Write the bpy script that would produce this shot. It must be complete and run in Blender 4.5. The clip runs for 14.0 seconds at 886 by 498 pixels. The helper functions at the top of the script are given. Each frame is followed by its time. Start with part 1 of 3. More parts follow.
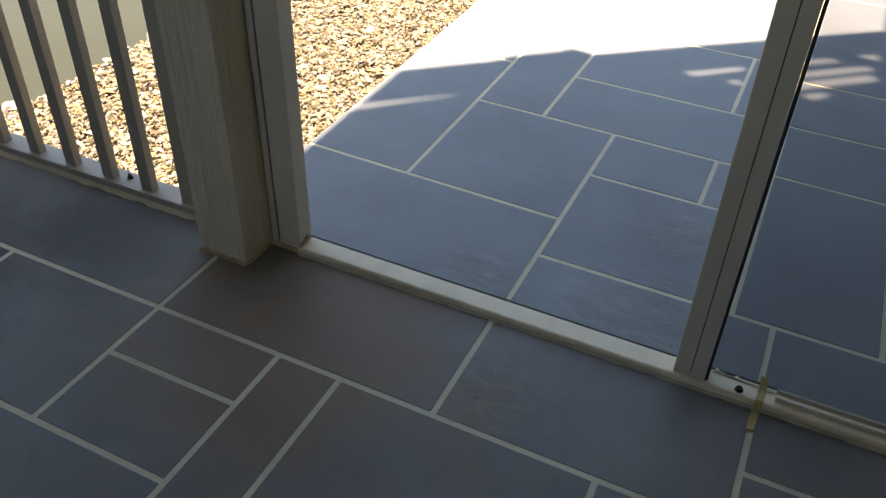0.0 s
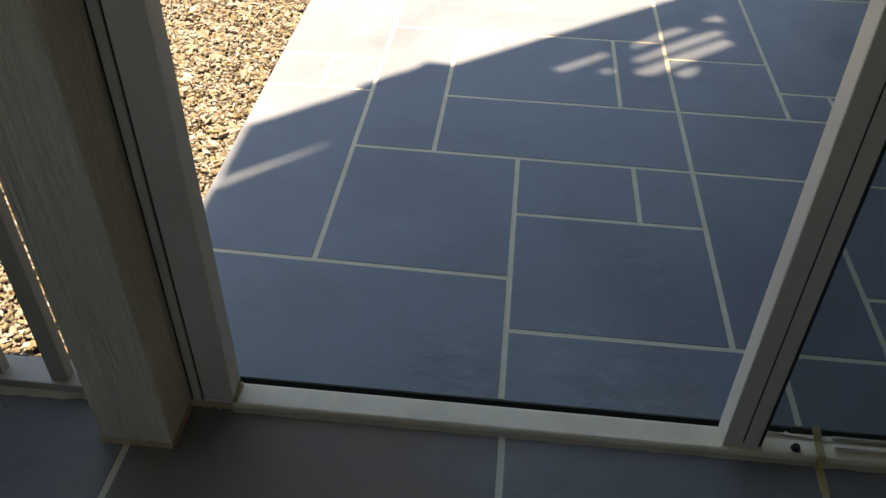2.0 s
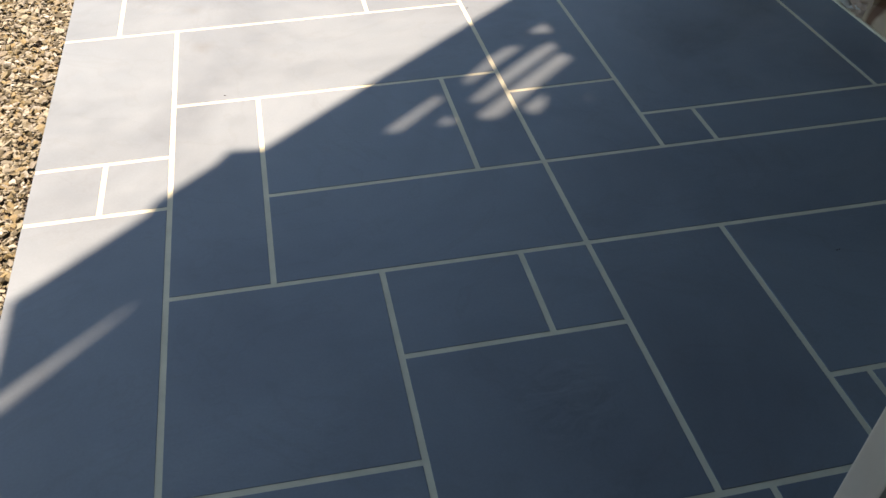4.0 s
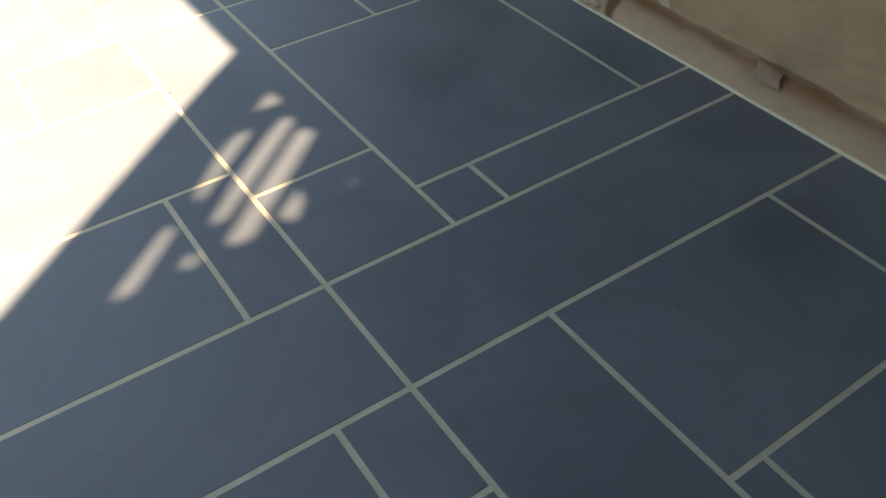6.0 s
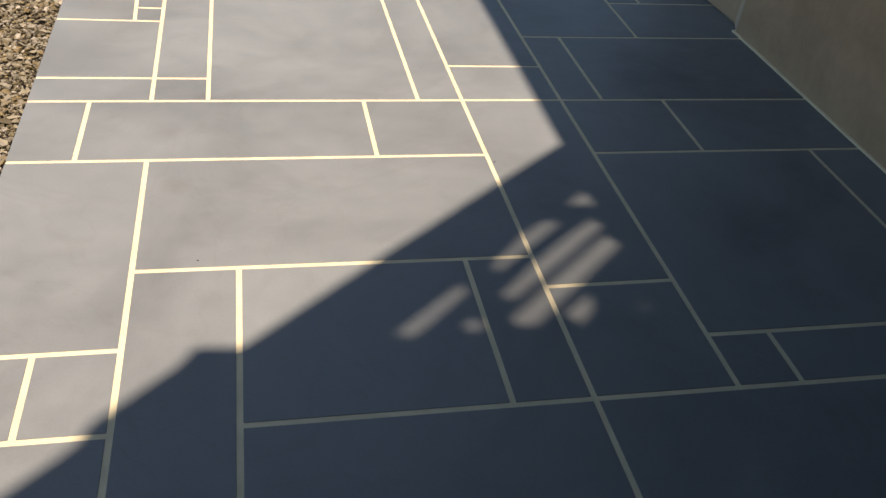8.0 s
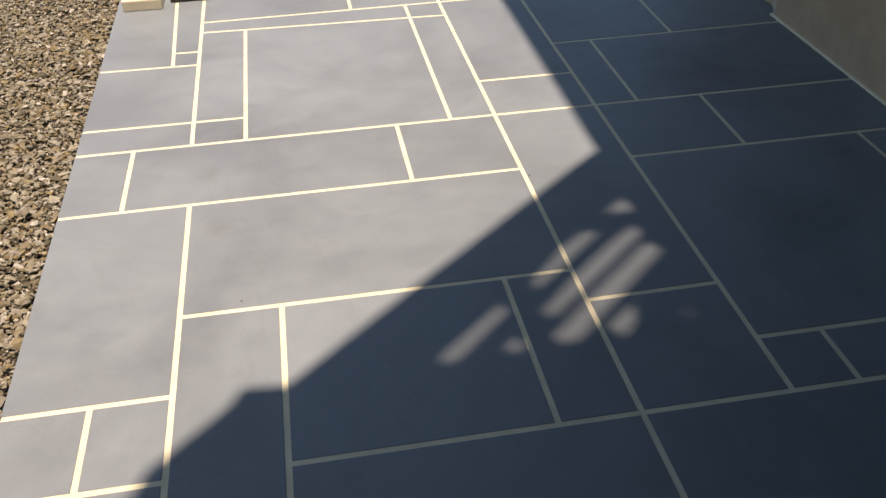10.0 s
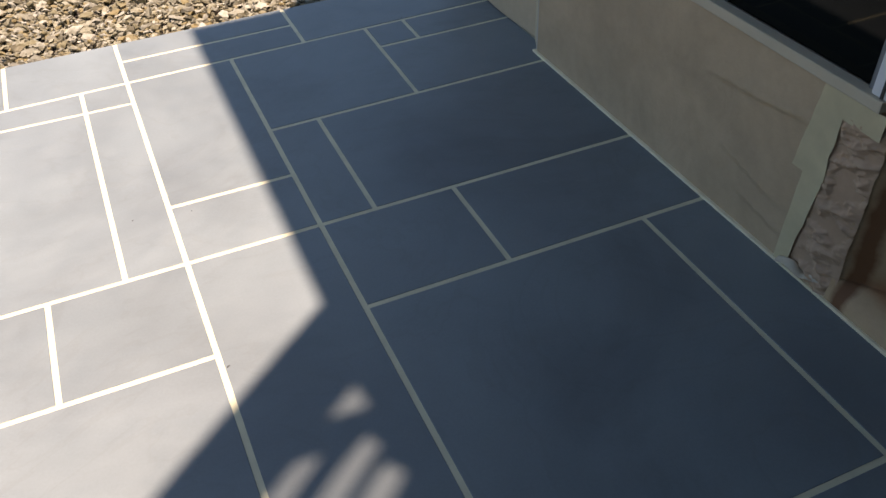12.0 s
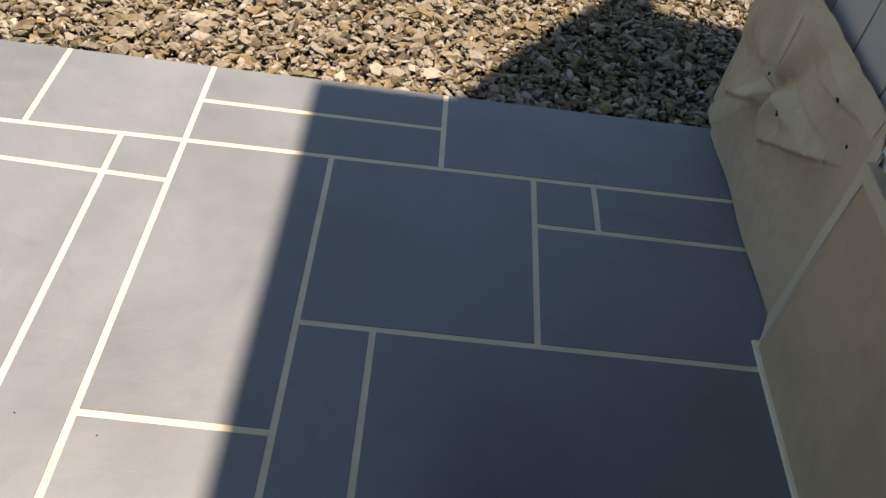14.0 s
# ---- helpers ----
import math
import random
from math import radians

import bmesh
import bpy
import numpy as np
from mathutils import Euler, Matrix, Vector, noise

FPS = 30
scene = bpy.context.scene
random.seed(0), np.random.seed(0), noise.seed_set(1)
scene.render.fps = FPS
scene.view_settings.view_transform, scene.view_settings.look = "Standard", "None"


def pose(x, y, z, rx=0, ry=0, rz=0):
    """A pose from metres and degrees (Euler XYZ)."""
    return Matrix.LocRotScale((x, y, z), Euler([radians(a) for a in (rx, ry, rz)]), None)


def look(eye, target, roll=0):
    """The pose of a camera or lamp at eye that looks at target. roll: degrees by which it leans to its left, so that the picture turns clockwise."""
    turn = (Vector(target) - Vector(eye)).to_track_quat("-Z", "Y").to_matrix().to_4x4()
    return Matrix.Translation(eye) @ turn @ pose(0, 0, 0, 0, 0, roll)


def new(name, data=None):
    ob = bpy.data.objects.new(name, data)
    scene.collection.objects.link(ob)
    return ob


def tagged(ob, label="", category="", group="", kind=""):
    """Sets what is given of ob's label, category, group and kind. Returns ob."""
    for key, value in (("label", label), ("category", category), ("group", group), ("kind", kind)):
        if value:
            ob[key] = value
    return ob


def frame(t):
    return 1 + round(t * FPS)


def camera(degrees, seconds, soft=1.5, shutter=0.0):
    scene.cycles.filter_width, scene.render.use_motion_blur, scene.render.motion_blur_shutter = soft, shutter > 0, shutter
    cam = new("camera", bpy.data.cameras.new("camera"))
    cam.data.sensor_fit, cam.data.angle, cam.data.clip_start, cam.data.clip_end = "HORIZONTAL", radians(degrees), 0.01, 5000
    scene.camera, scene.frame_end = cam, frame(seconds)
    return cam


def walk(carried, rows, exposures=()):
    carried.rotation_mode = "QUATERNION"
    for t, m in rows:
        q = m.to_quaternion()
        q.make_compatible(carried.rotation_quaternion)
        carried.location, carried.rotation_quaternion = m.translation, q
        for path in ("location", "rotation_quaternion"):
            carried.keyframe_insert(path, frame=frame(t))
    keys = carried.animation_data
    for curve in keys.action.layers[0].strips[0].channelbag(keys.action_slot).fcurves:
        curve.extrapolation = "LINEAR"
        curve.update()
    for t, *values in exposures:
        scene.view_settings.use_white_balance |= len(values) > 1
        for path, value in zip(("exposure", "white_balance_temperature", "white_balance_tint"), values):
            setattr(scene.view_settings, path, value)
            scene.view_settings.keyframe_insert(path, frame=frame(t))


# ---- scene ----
cam = camera(56.26, 14.0)
PATH = [
    (0.0, pose(0.4631, -1.7238, 1.2561, 52.064, -1.484, 25.727)),
    (0.5, pose(0.3699, -1.5815, 1.2542, 51.403, 1.185, 22.968)),
    (1.0, pose(0.2622, -1.5100, 1.2455, 50.860, 0.649, 17.718)),
    (1.5, pose(0.0876, -1.4504, 1.2590, 50.751, 1.049, 11.908)),
    (2.0, pose(-0.0126, -1.4161, 1.2515, 50.251, -0.796, 6.052)),
    (2.5, pose(-0.0473, -1.3294, 1.2489, 49.920, 0.058, 3.470)),
    (3.0, pose(-0.0496, -1.1292, 1.2524, 49.285, 1.058, 0.541)),
    (3.5, pose(-0.0508, -0.9810, 1.2413, 48.557, 1.773, -2.449)),
    (4.0, pose(-0.1332, -0.8149, 1.2400, 47.994, 0.278, -12.241)),
    (4.2, pose(-0.1655, -0.7568, 1.2462, 47.993, -0.011, -18.785)),
    (6.3, pose(0.0328, -0.2717, 1.2208, 45.747, 0.576, -35.088)),
    (6.5, pose(0.0096, -0.2517, 1.2187, 45.673, -0.609, -34.257)),
    (7.0, pose(-0.0544, -0.2272, 1.2399, 49.061, -5.511, -29.480)),
    (7.5, pose(-0.1393, -0.2180, 1.2365, 51.821, -8.523, -18.233)),
    (7.7, pose(-0.1714, -0.2164, 1.2317, 51.731, -7.833, -12.967)),
    (9.8, pose(-0.1749, -0.1968, 1.2715, 51.776, -1.693, -8.240)),
    (10.0, pose(-0.1024, -0.2026, 1.2759, 51.842, 0.699, -10.642)),
    (10.5, pose(0.0267, -0.1934, 1.2686, 51.215, 1.196, -18.493)),
    (11.0, pose(0.1059, -0.0003, 1.2461, 50.384, 1.864, -22.253)),
    (11.5, pose(0.2149, 0.2583, 1.2760, 49.802, 3.007, -25.633)),
    (12.0, pose(0.4571, 0.4572, 1.2708, 49.202, 1.761, -24.190)),
    (12.5, pose(0.6250, 0.6745, 1.2702, 48.694, -3.002, -17.397)),
    (13.0, pose(0.7084, 1.0132, 1.2506, 47.404, -2.973, -14.188)),
    (13.5, pose(0.8225, 1.2671, 1.2274, 44.767, -4.488, -11.573)),
    (14.0, pose(0.9710, 1.5472, 1.2432, 43.373, -6.667, 2.769)),
]
EXPOSURES = [
    (0.0, 2.83, 7400, 13), (1.0, 2.73, 7400, 13), (1.5, 2.56, 7350, 12), (2.0, 2.3, 7250, 11), (2.5, 2.42, 7150, 11), (3.0, 2.45, 7000, 11), (3.5, 2.06, 6750, 10), (4.0, 1.84, 6650, 9),
    (6.3, 2.42, 7800, 9), (6.6, 2.32, 7700, 9), (7.0, 1.95, 7150, 9), (7.5, 0.95, 6950, 9), (10.0, 1.02, 6600, 10), (10.5, 1.19, 6550, 9),
    (11.0, 1.46, 6550, 9), (11.5, 1.57, 6500, 9), (12.0, 1.52, 6550, 9), (12.5, 1.36, 6550, 9), (13.0, 1.18, 6600, 9), (14.0, 1.22, 6750, 10)]
walk(cam, PATH, EXPOSURES)

# ---- light ----
SUN_WAY = Vector((0.0, -0.08, 1.0))          # from the ground towards the sun
world = bpy.data.worlds.new("sky")
world.use_nodes = True
scene.world = world
sky = world.node_tree.nodes.new("ShaderNodeTexSky")
sky.sky_type, sky.sun_disc = "NISHITA", False
sky.sun_elevation = math.atan2(SUN_WAY.z, math.hypot(SUN_WAY.x, SUN_WAY.y))
sky.sun_rotation = math.atan2(SUN_WAY.x, SUN_WAY.y)
world.node_tree.links.new(sky.outputs[0], world.node_tree.nodes["Background"].inputs[0])
world.node_tree.nodes["Background"].inputs[1].default_value = 0.060
sun = new("sun", bpy.data.lights.new("sun", "SUN"))
sun.data.energy, sun.data.angle, sun.data.color = 4.3, radians(0.95), (1.0, 0.762, 0.628)
sun.matrix_world = look(SUN_WAY * 20, (0, 0, 0))


# ---- materials ----
class Nodes:
    """A node material under construction."""

    def __init__(self, name, roughness=0.6, metallic=0.0):
        self.mat = bpy.data.materials.new(name)
        self.mat.use_nodes = True
        self.tree = self.mat.node_tree
        self.bsdf = self.tree.nodes["Principled BSDF"]
        self.bsdf.inputs["Roughness"].default_value = roughness
        self.bsdf.inputs["Metallic"].default_value = metallic
        self.coord = self.tree.nodes.new("ShaderNodeTexCoord").outputs["Object"]
        self.last_bump = None

    def node(self, kind, **sockets):
        n = self.tree.nodes.new(kind)
        for k, v in sockets.items():
            self.put(n.inputs[k.replace("_", " ")], v)
        return n

    def put(self, socket, v):
        if isinstance(v, bpy.types.NodeSocket):
            self.tree.links.new(v, socket)
        else:
            socket.default_value = v

    def noise(self, scale, detail=4.0, rough=0.55, stretch=None, distortion=0.0, shift=None):
        at = self.coord
        if stretch or shift is not None:
            m = self.tree.nodes.new("ShaderNodeMapping")
            self.put(m.inputs["Vector"], at)
            if stretch:
                m.inputs["Scale"].default_value = stretch
            if shift is not None:
                self.put(m.inputs["Location"], shift)
            at = m.outputs[0]
        return self.node("ShaderNodeTexNoise", Vector=at, Scale=scale, Detail=detail, Roughness=rough, Distortion=distortion).outputs[0]

    def ramp(self, fac, *stops):
        r = self.tree.nodes.new("ShaderNodeValToRGB")
        self.put(r.inputs[0], fac)
        while len(r.color_ramp.elements) < len(stops):
            r.color_ramp.elements.new(0.5)
        for e, (p, c) in zip(r.color_ramp.elements, stops):
            e.position = p
            e.color = (*c, 1.0) if isinstance(c, tuple) else (c, c, c, 1.0)
        return r.outputs[0]

    def mix(self, fac, a, b, how="MIX"):
        m = self.tree.nodes.new("ShaderNodeMix")
        m.data_type, m.blend_type = "RGBA", how
        for i, v in ((0, fac), (6, a), (7, b)):
            self.put(m.inputs[i], (*v, 1.0) if isinstance(v, tuple) and len(v) == 3 else v)
        return m.outputs[2]

    def math(self, op, a, b):
        m = self.tree.nodes.new("ShaderNodeMath")
        m.operation = op
        self.put(m.inputs[0], a)
        self.put(m.inputs[1], b)
        return m.outputs[0]

    def color(self, v):
        self.put(self.bsdf.inputs["Base Color"], (*v, 1.0) if isinstance(v, tuple) else v)
        return self

    def rough(self, v):
        self.put(self.bsdf.inputs["Roughness"], v)
        return self

    def bump(self, height, strength, distance=0.002):
        b = self.node("ShaderNodeBump", Height=height, Strength=strength, Distance=distance)
        if self.last_bump:
            self.put(b.inputs["Normal"], self.last_bump)
        self.last_bump = b.outputs[0]
        self.put(self.bsdf.inputs["Normal"], self.last_bump)
        return self

    def random(self):
        return self.tree.nodes.new("ShaderNodeObjectInfo").outputs["Random"]

    def island(self):
        return self.tree.nodes.new("ShaderNodeNewGeometry").outputs["Random Per Island"]


def concrete_material(name, tint, rough=0.5, stains_and_shade=(), other=None, trowelled=()):
    """Trowelled blue-grey microtopping: clouds, trowel sweeps, dark spots, hairline marks."""
    n = Nodes(name)
    cloud = n.noise(1.7, 5, 0.6, distortion=0.6)
    fine = n.noise(9.0, 6, 0.65, stretch=(1.0, 1.4, 1.0), distortion=0.5)
    grit = n.noise(160.0, 3, 0.6)
    base = n.ramp(cloud, (0.28, tuple(c * 0.80 for c in tint)), (0.5, tint), (0.72, tuple(min(1, c * 1.14) for c in tint)))
    if other:
        colour, centre, reach = other
        away = n.node("ShaderNodeVectorMath", Vector=n.coord)
        away.operation = "DISTANCE"
        away.inputs[1].default_value = centre
        worn = n.math("ADD", n.math("DIVIDE", away.outputs["Value"], reach), n.noise(2.4, 4, 0.6, distortion=0.8, shift=(4.0, 7.0, 0.0)))
        base = n.mix(n.ramp(worn, (0.75, 1.0), (1.45, 0.0)), base, colour)
    base = n.mix(0.32, base, n.ramp(fine, (0.3, 0.82), (0.7, 1.0)), "MULTIPLY")
    stain = n.noise(0.9, 3, 0.5, distortion=1.2, shift=(3.1, 1.7, 0.0))
    base = n.mix(0.5, base, n.ramp(stain, (0.30, (0.72, 0.72, 0.74)), (0.46, (1.0, 1.0, 1.0))), "MULTIPLY")
    vein = n.noise(1.3, 4, 0.6, distortion=2.0, shift=(0.0, 5.0, 0.0))
    base = n.mix(0.15, base, n.ramp(vein, (0.478, (1.0, 1.0, 1.0)), (0.496, (0.80, 0.76, 0.72)), (0.503, (0.74, 0.69, 0.64)), (0.514, (1.0, 1.0, 1.0))), "MULTIPLY")
    base = n.mix(0.18, base, n.ramp(grit, (0.35, 0.7), (0.65, 1.0)), "MULTIPLY")
    # Patio entries are stains, porch entries are painted shade.
    for at, reach, dark in stains_and_shade:
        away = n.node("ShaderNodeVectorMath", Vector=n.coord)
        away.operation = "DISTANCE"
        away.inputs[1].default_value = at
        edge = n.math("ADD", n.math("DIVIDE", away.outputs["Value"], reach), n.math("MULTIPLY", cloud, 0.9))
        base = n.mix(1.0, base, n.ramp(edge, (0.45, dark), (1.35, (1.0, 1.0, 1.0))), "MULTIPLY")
    rough_mask = 0.0
    for at, reach in trowelled:
        away = n.node("ShaderNodeVectorMath", Vector=n.coord)
        away.operation = "DISTANCE"
        away.inputs[1].default_value = at
        edge = n.math("ADD", n.math("DIVIDE", away.outputs["Value"], reach), n.math("MULTIPLY", fine, 0.7))
        rough_mask = n.math("MAXIMUM", rough_mask, n.ramp(edge, (0.65, 1.0), (1.15, 0.0)))
    if trowelled:
        sweep = n.noise(11.0, 7, 0.7, stretch=(0.8, 1.5, 1.0), distortion=1.5)
        base = n.mix(n.math("MULTIPLY", rough_mask, 0.8), base, n.mix(1.0, base, n.ramp(sweep, (0.36, (0.78, 0.78, 0.79)), (0.52, (1.0, 1.0, 1.0)), (0.66, (1.22, 1.22, 1.20))), "MULTIPLY"))
    tone = n.ramp(n.random(), (0.0, 0.93), (1.0, 1.04))
    n.color(n.mix(1.0, base, tone, "MULTIPLY"))
    n.rough(n.ramp(fine, (0.3, rough - 0.08), (0.7, rough + 0.12)))
    n.bump(fine, 0.12, 0.002)
    patch = n.ramp(n.noise(2.2, 3, 0.5, shift=(9.0, 2.0, 0.0)), (0.45, 0.0), (0.7, 1.0))
    pits = n.noise(26.0, 6, 0.75, stretch=(0.8, 1.3, 1.0), distortion=1.0)
    n.bump(n.math("MULTIPLY", pits, patch), 0.4, 0.0035)
    n.bump(n.noise(75.0, 4, 0.6), 0.15, 0.0006)
    if trowelled:
        n.bump(n.math("MULTIPLY", n.noise(55.0, 7, 0.78, stretch=(0.9, 1.2, 1.0), distortion=0.9), rough_mask), 0.8, 0.0035)
    return n.mat


def joint_material(name, tint):
    n = Nodes(name, 0.75)
    n.color(n.mix(0.5, tint, n.ramp(n.noise(14, 5), (0.35, tuple(c * 0.78 for c in tint)), (0.65, tuple(min(1, c * 1.08) for c in tint)))))
    n.bump(n.noise(220, 3), 0.3, 0.0006)
    return n.mat


def paint_material(name, tint, rough=0.45, grain=0.0, dirt=0.25):
    n = Nodes(name)
    worn = n.noise(5.0, 5, 0.65)
    smear = n.noise(22.0, 4, 0.6, stretch=(1.0, 1.0, 0.25))
    base = n.mix(dirt, tint, n.ramp(worn, (0.3, tuple(c * f for c, f in zip(tint, (0.68, 0.64, 0.55)))), (0.62, tint)))
    n.color(n.mix(dirt * 0.6, base, n.ramp(smear, (0.35, 0.72), (0.6, 1.0)), "MULTIPLY"))
    n.rough(n.ramp(smear, (0.3, rough - 0.08), (0.7, rough + 0.15)))
    if grain:
        wood = n.noise(48.0, 3, 0.55, stretch=(1.5, 1.5, 0.055), distortion=2.6)
        n.color(n.mix(0.9, base, n.ramp(wood, (0.40, 0.82), (0.47, 1.0), (0.54, 0.88), (0.61, 1.0)), "MULTIPLY"))
        n.bump(wood, grain, 0.010)
    n.bump(n.noise(140, 3), 0.12, 0.0006)
    return n.mat


def paper_material(name, tint, brown=None):
    """Kraft paper; brown, if given, paints shade along the fold over the door threshold."""
    n = Nodes(name, 0.72)
    big = n.noise(3.0, 5, 0.6, distortion=0.8)
    small = n.noise(30.0, 5, 0.6)
    fibre = n.noise(260.0, 3, 0.6, stretch=(1.0, 0.3, 1.0))
    base = n.ramp(big, (0.3, tuple(c * 0.86 for c in tint)), (0.7, tuple(c * 1.08 for c in tint)))
    base = n.mix(0.3, base, n.ramp(small, (0.35, 0.8), (0.65, 1.0)), "MULTIPLY")
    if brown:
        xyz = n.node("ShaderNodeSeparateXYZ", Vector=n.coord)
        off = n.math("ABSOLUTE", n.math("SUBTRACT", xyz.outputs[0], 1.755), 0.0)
        fold_shade = n.math("ADD", n.math("DIVIDE", off, 0.075), n.math("MULTIPLY", n.noise(9.0, 5, 0.6, stretch=(1.0, 0.5, 1.0)), 1.1))
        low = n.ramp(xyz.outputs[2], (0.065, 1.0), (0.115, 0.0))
        base = n.mix(n.math("MULTIPLY", n.ramp(fold_shade, (0.50, 0.95), (1.45, 0.0)), low), base, brown)
        # Dark band at the recess beside the door: its shade put into the colour.
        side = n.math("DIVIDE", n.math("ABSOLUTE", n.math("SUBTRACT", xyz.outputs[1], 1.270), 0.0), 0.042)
        recess_shade = n.math("ADD", side, n.math("MULTIPLY", n.noise(12.0, 5, 0.6), 0.8))
        base = n.mix(n.ramp(recess_shade, (0.60, 0.95), (1.55, 0.0)), base, (0.14, 0.060, 0.020))
    n.color(n.mix(0.2, base, n.ramp(fibre, (0.3, 0.75), (0.7, 1.0)), "MULTIPLY"))
    n.bump(n.noise(7.0, 5, 0.6, distortion=1.5), 0.28, 0.012)
    n.bump(small, 0.25, 0.003)
    return n.mat


def stone_material(name, *palette):
    """Crushed stone: each piece takes one colour of the palette, mottled and dusty."""
    n = Nodes(name, 0.85)
    last = len(palette) - 1
    pick = n.ramp(n.island(), *[(i / last, c) for i, c in enumerate(palette)])
    pick = n.mix(0.55, pick, n.ramp(n.noise(75, 5, 0.65), (0.34, (0.52, 0.47, 0.38)), (0.60, (1.0, 1.0, 1.0))), "MULTIPLY")
    n.color(n.mix(0.25, pick, n.ramp(n.noise(300, 3, 0.6), (0.35, 0.7), (0.65, 1.0)), "MULTIPLY"))
    n.bump(n.noise(170, 4), 0.6, 0.002)
    return n.mat


PATIO = concrete_material("blue_grey_concrete", (0.170, 0.203, 0.217), 0.50,
                          [((1.34, 0.34, 0.0), 0.30, 0.74), ((1.08, 1.33, 0.0), 0.36, 0.80), ((1.50, 0.68, 0.0), 0.24, 0.80), ((1.25, 2.30, 0.0), 0.30, 0.85), ((-0.40, 1.86, 0.0), 0.10, (0.84, 0.80, 0.76)), ((-0.37, 1.60, 0.0), 0.09, (0.88, 0.84, 0.80)), ((-0.31, 2.06, 0.0), 0.07, (0.86, 0.83, 0.80))],
                          None, [((0.28, -0.28, 0.0), 0.34), ((-0.10, -0.30, 0.0), 0.22), ((0.30, 0.07, 0.0), 0.20)])
# Large dark patches hold back skylight on the porch floor: shade in the colour.
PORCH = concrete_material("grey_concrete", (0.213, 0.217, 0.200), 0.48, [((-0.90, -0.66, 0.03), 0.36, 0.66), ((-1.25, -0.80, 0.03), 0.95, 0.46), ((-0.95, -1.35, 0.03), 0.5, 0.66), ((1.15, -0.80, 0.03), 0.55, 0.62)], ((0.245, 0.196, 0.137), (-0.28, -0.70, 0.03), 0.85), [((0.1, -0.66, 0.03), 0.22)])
PORCH.node_tree.nodes["Principled BSDF"].inputs["Specular IOR Level"].default_value = 0.25
JOINT = joint_material("cream_joint", (0.60, 0.585, 0.41))
WHITE = paint_material("off_white_paint", (0.40, 0.365, 0.29), 0.45)
COLUMN = paint_material("wood_grain_vinyl", (0.82, 0.73, 0.54), 0.5, 0.85)
ALUMINIUM = paint_material("painted_aluminium", (0.67, 0.61, 0.49), 0.48, 0.0, 0.3)
SILL = paint_material("worn_white_sill", (0.86, 0.78, 0.55), 0.42, 0.0, 0.45)
CAULK = joint_material("beige_caulk", (0.50, 0.45, 0.33))
YELLOWED = joint_material("yellowed_caulk", (0.46, 0.37, 0.20))
PAPER = paper_material("kraft_paper", (0.49, 0.372, 0.235))
# Lighter copy of PAPER: the corner's extra skylight put into its colour.
PAPER_LIT = paper_material("lit_kraft_paper", (0.56, 0.44, 0.29))
PAPER_FLAP = paper_material("brown_paper_flap", (0.40, 0.27, 0.165))
PAPER_CREASED = paper_material("creased_kraft_paper", (0.45, 0.315, 0.205))
PAPER_SHADED = paper_material("shaded_kraft_paper", (0.48, 0.345, 0.198), (0.28, 0.138, 0.058))
TAPE_SOFT = paper_material("kraft_coloured_tape", (0.58, 0.50, 0.33))
TAPE_WORN = paper_material("worn_masking_tape", (0.60, 0.50, 0.335))
TORN = paper_material("torn_pale_paper", (0.52, 0.46, 0.35))
TAPE = joint_material("masking_tape", (0.56, 0.485, 0.30))
YELLOW = joint_material("yellow_tape", (0.50, 0.42, 0.16))
SIDING = paint_material("grey_siding", (0.50, 0.47, 0.42), 0.6)
PLASTER = paint_material("dull_wall_paint", (0.56, 0.51, 0.40), 0.7)
ROOFWOOD = paint_material("soffit_paint", (0.26, 0.23, 0.19), 0.7)
RUBBER = Nodes("black_rubber", 0.6).color((0.015, 0.015, 0.015)).mat
MULLION = paint_material("grey_green_mullion", (0.020, 0.027, 0.027), 0.5)
GASKET = paint_material("grey_gasket", (0.16, 0.165, 0.17), 0.5)
DARK = paint_material("dark_interior", (0.05, 0.05, 0.045), 0.8)
STONE = stone_material("tan_gravel_stone", (0.058, 0.053, 0.033), (0.125, 0.113, 0.070), (0.185, 0.167, 0.098), (0.225, 0.183, 0.086), (0.175, 0.170, 0.136),
                       (0.235, 0.224, 0.158), (0.29, 0.282, 0.210), (0.25, 0.247, 0.205), (0.44, 0.43, 0.36))
ROCK = stone_material("pale_rock", (0.20, 0.18, 0.155), (0.27, 0.25, 0.22), (0.34, 0.32, 0.29))
SILL_GREY = paint_material("pale_grey_sill", (0.53, 0.465, 0.34), 0.5)
WINDOW_WHITE = paint_material("white_window_frame", (0.70, 0.71, 0.71), 0.35, 0.0, 0.15)
SPECK = Nodes("dark_debris", 0.9).color((0.03, 0.025, 0.02)).mat

n = Nodes("sandy_soil", 0.95)
n.color(n.mix(0.6, (0.05, 0.04, 0.028), n.ramp(n.noise(45, 6, 0.7), (0.35, (0.025, 0.02, 0.015)), (0.65, (0.09, 0.07, 0.05)))))
n.bump(n.noise(60, 5), 0.8, 0.02)
SOIL = n.mat

n = Nodes("murky_water", 0.12)
n.color(n.ramp(n.noise(0.6, 4), (0.3, (0.028, 0.034, 0.023)), (0.7, (0.040, 0.047, 0.032))))
n.bump(n.noise(9.0, 4, 0.6), 0.15, 0.01)
n.bsdf.inputs["Specular IOR Level"].default_value = 0.07
WATER = n.mat

n = Nodes("window_glass", 0.03)
n.color((0.004, 0.005, 0.004))
n.bsdf.inputs["Specular IOR Level"].default_value = 0.12
GLASS = n.mat

n = Nodes("insect_mesh", 0.6)
n.color((0.03, 0.03, 0.03))
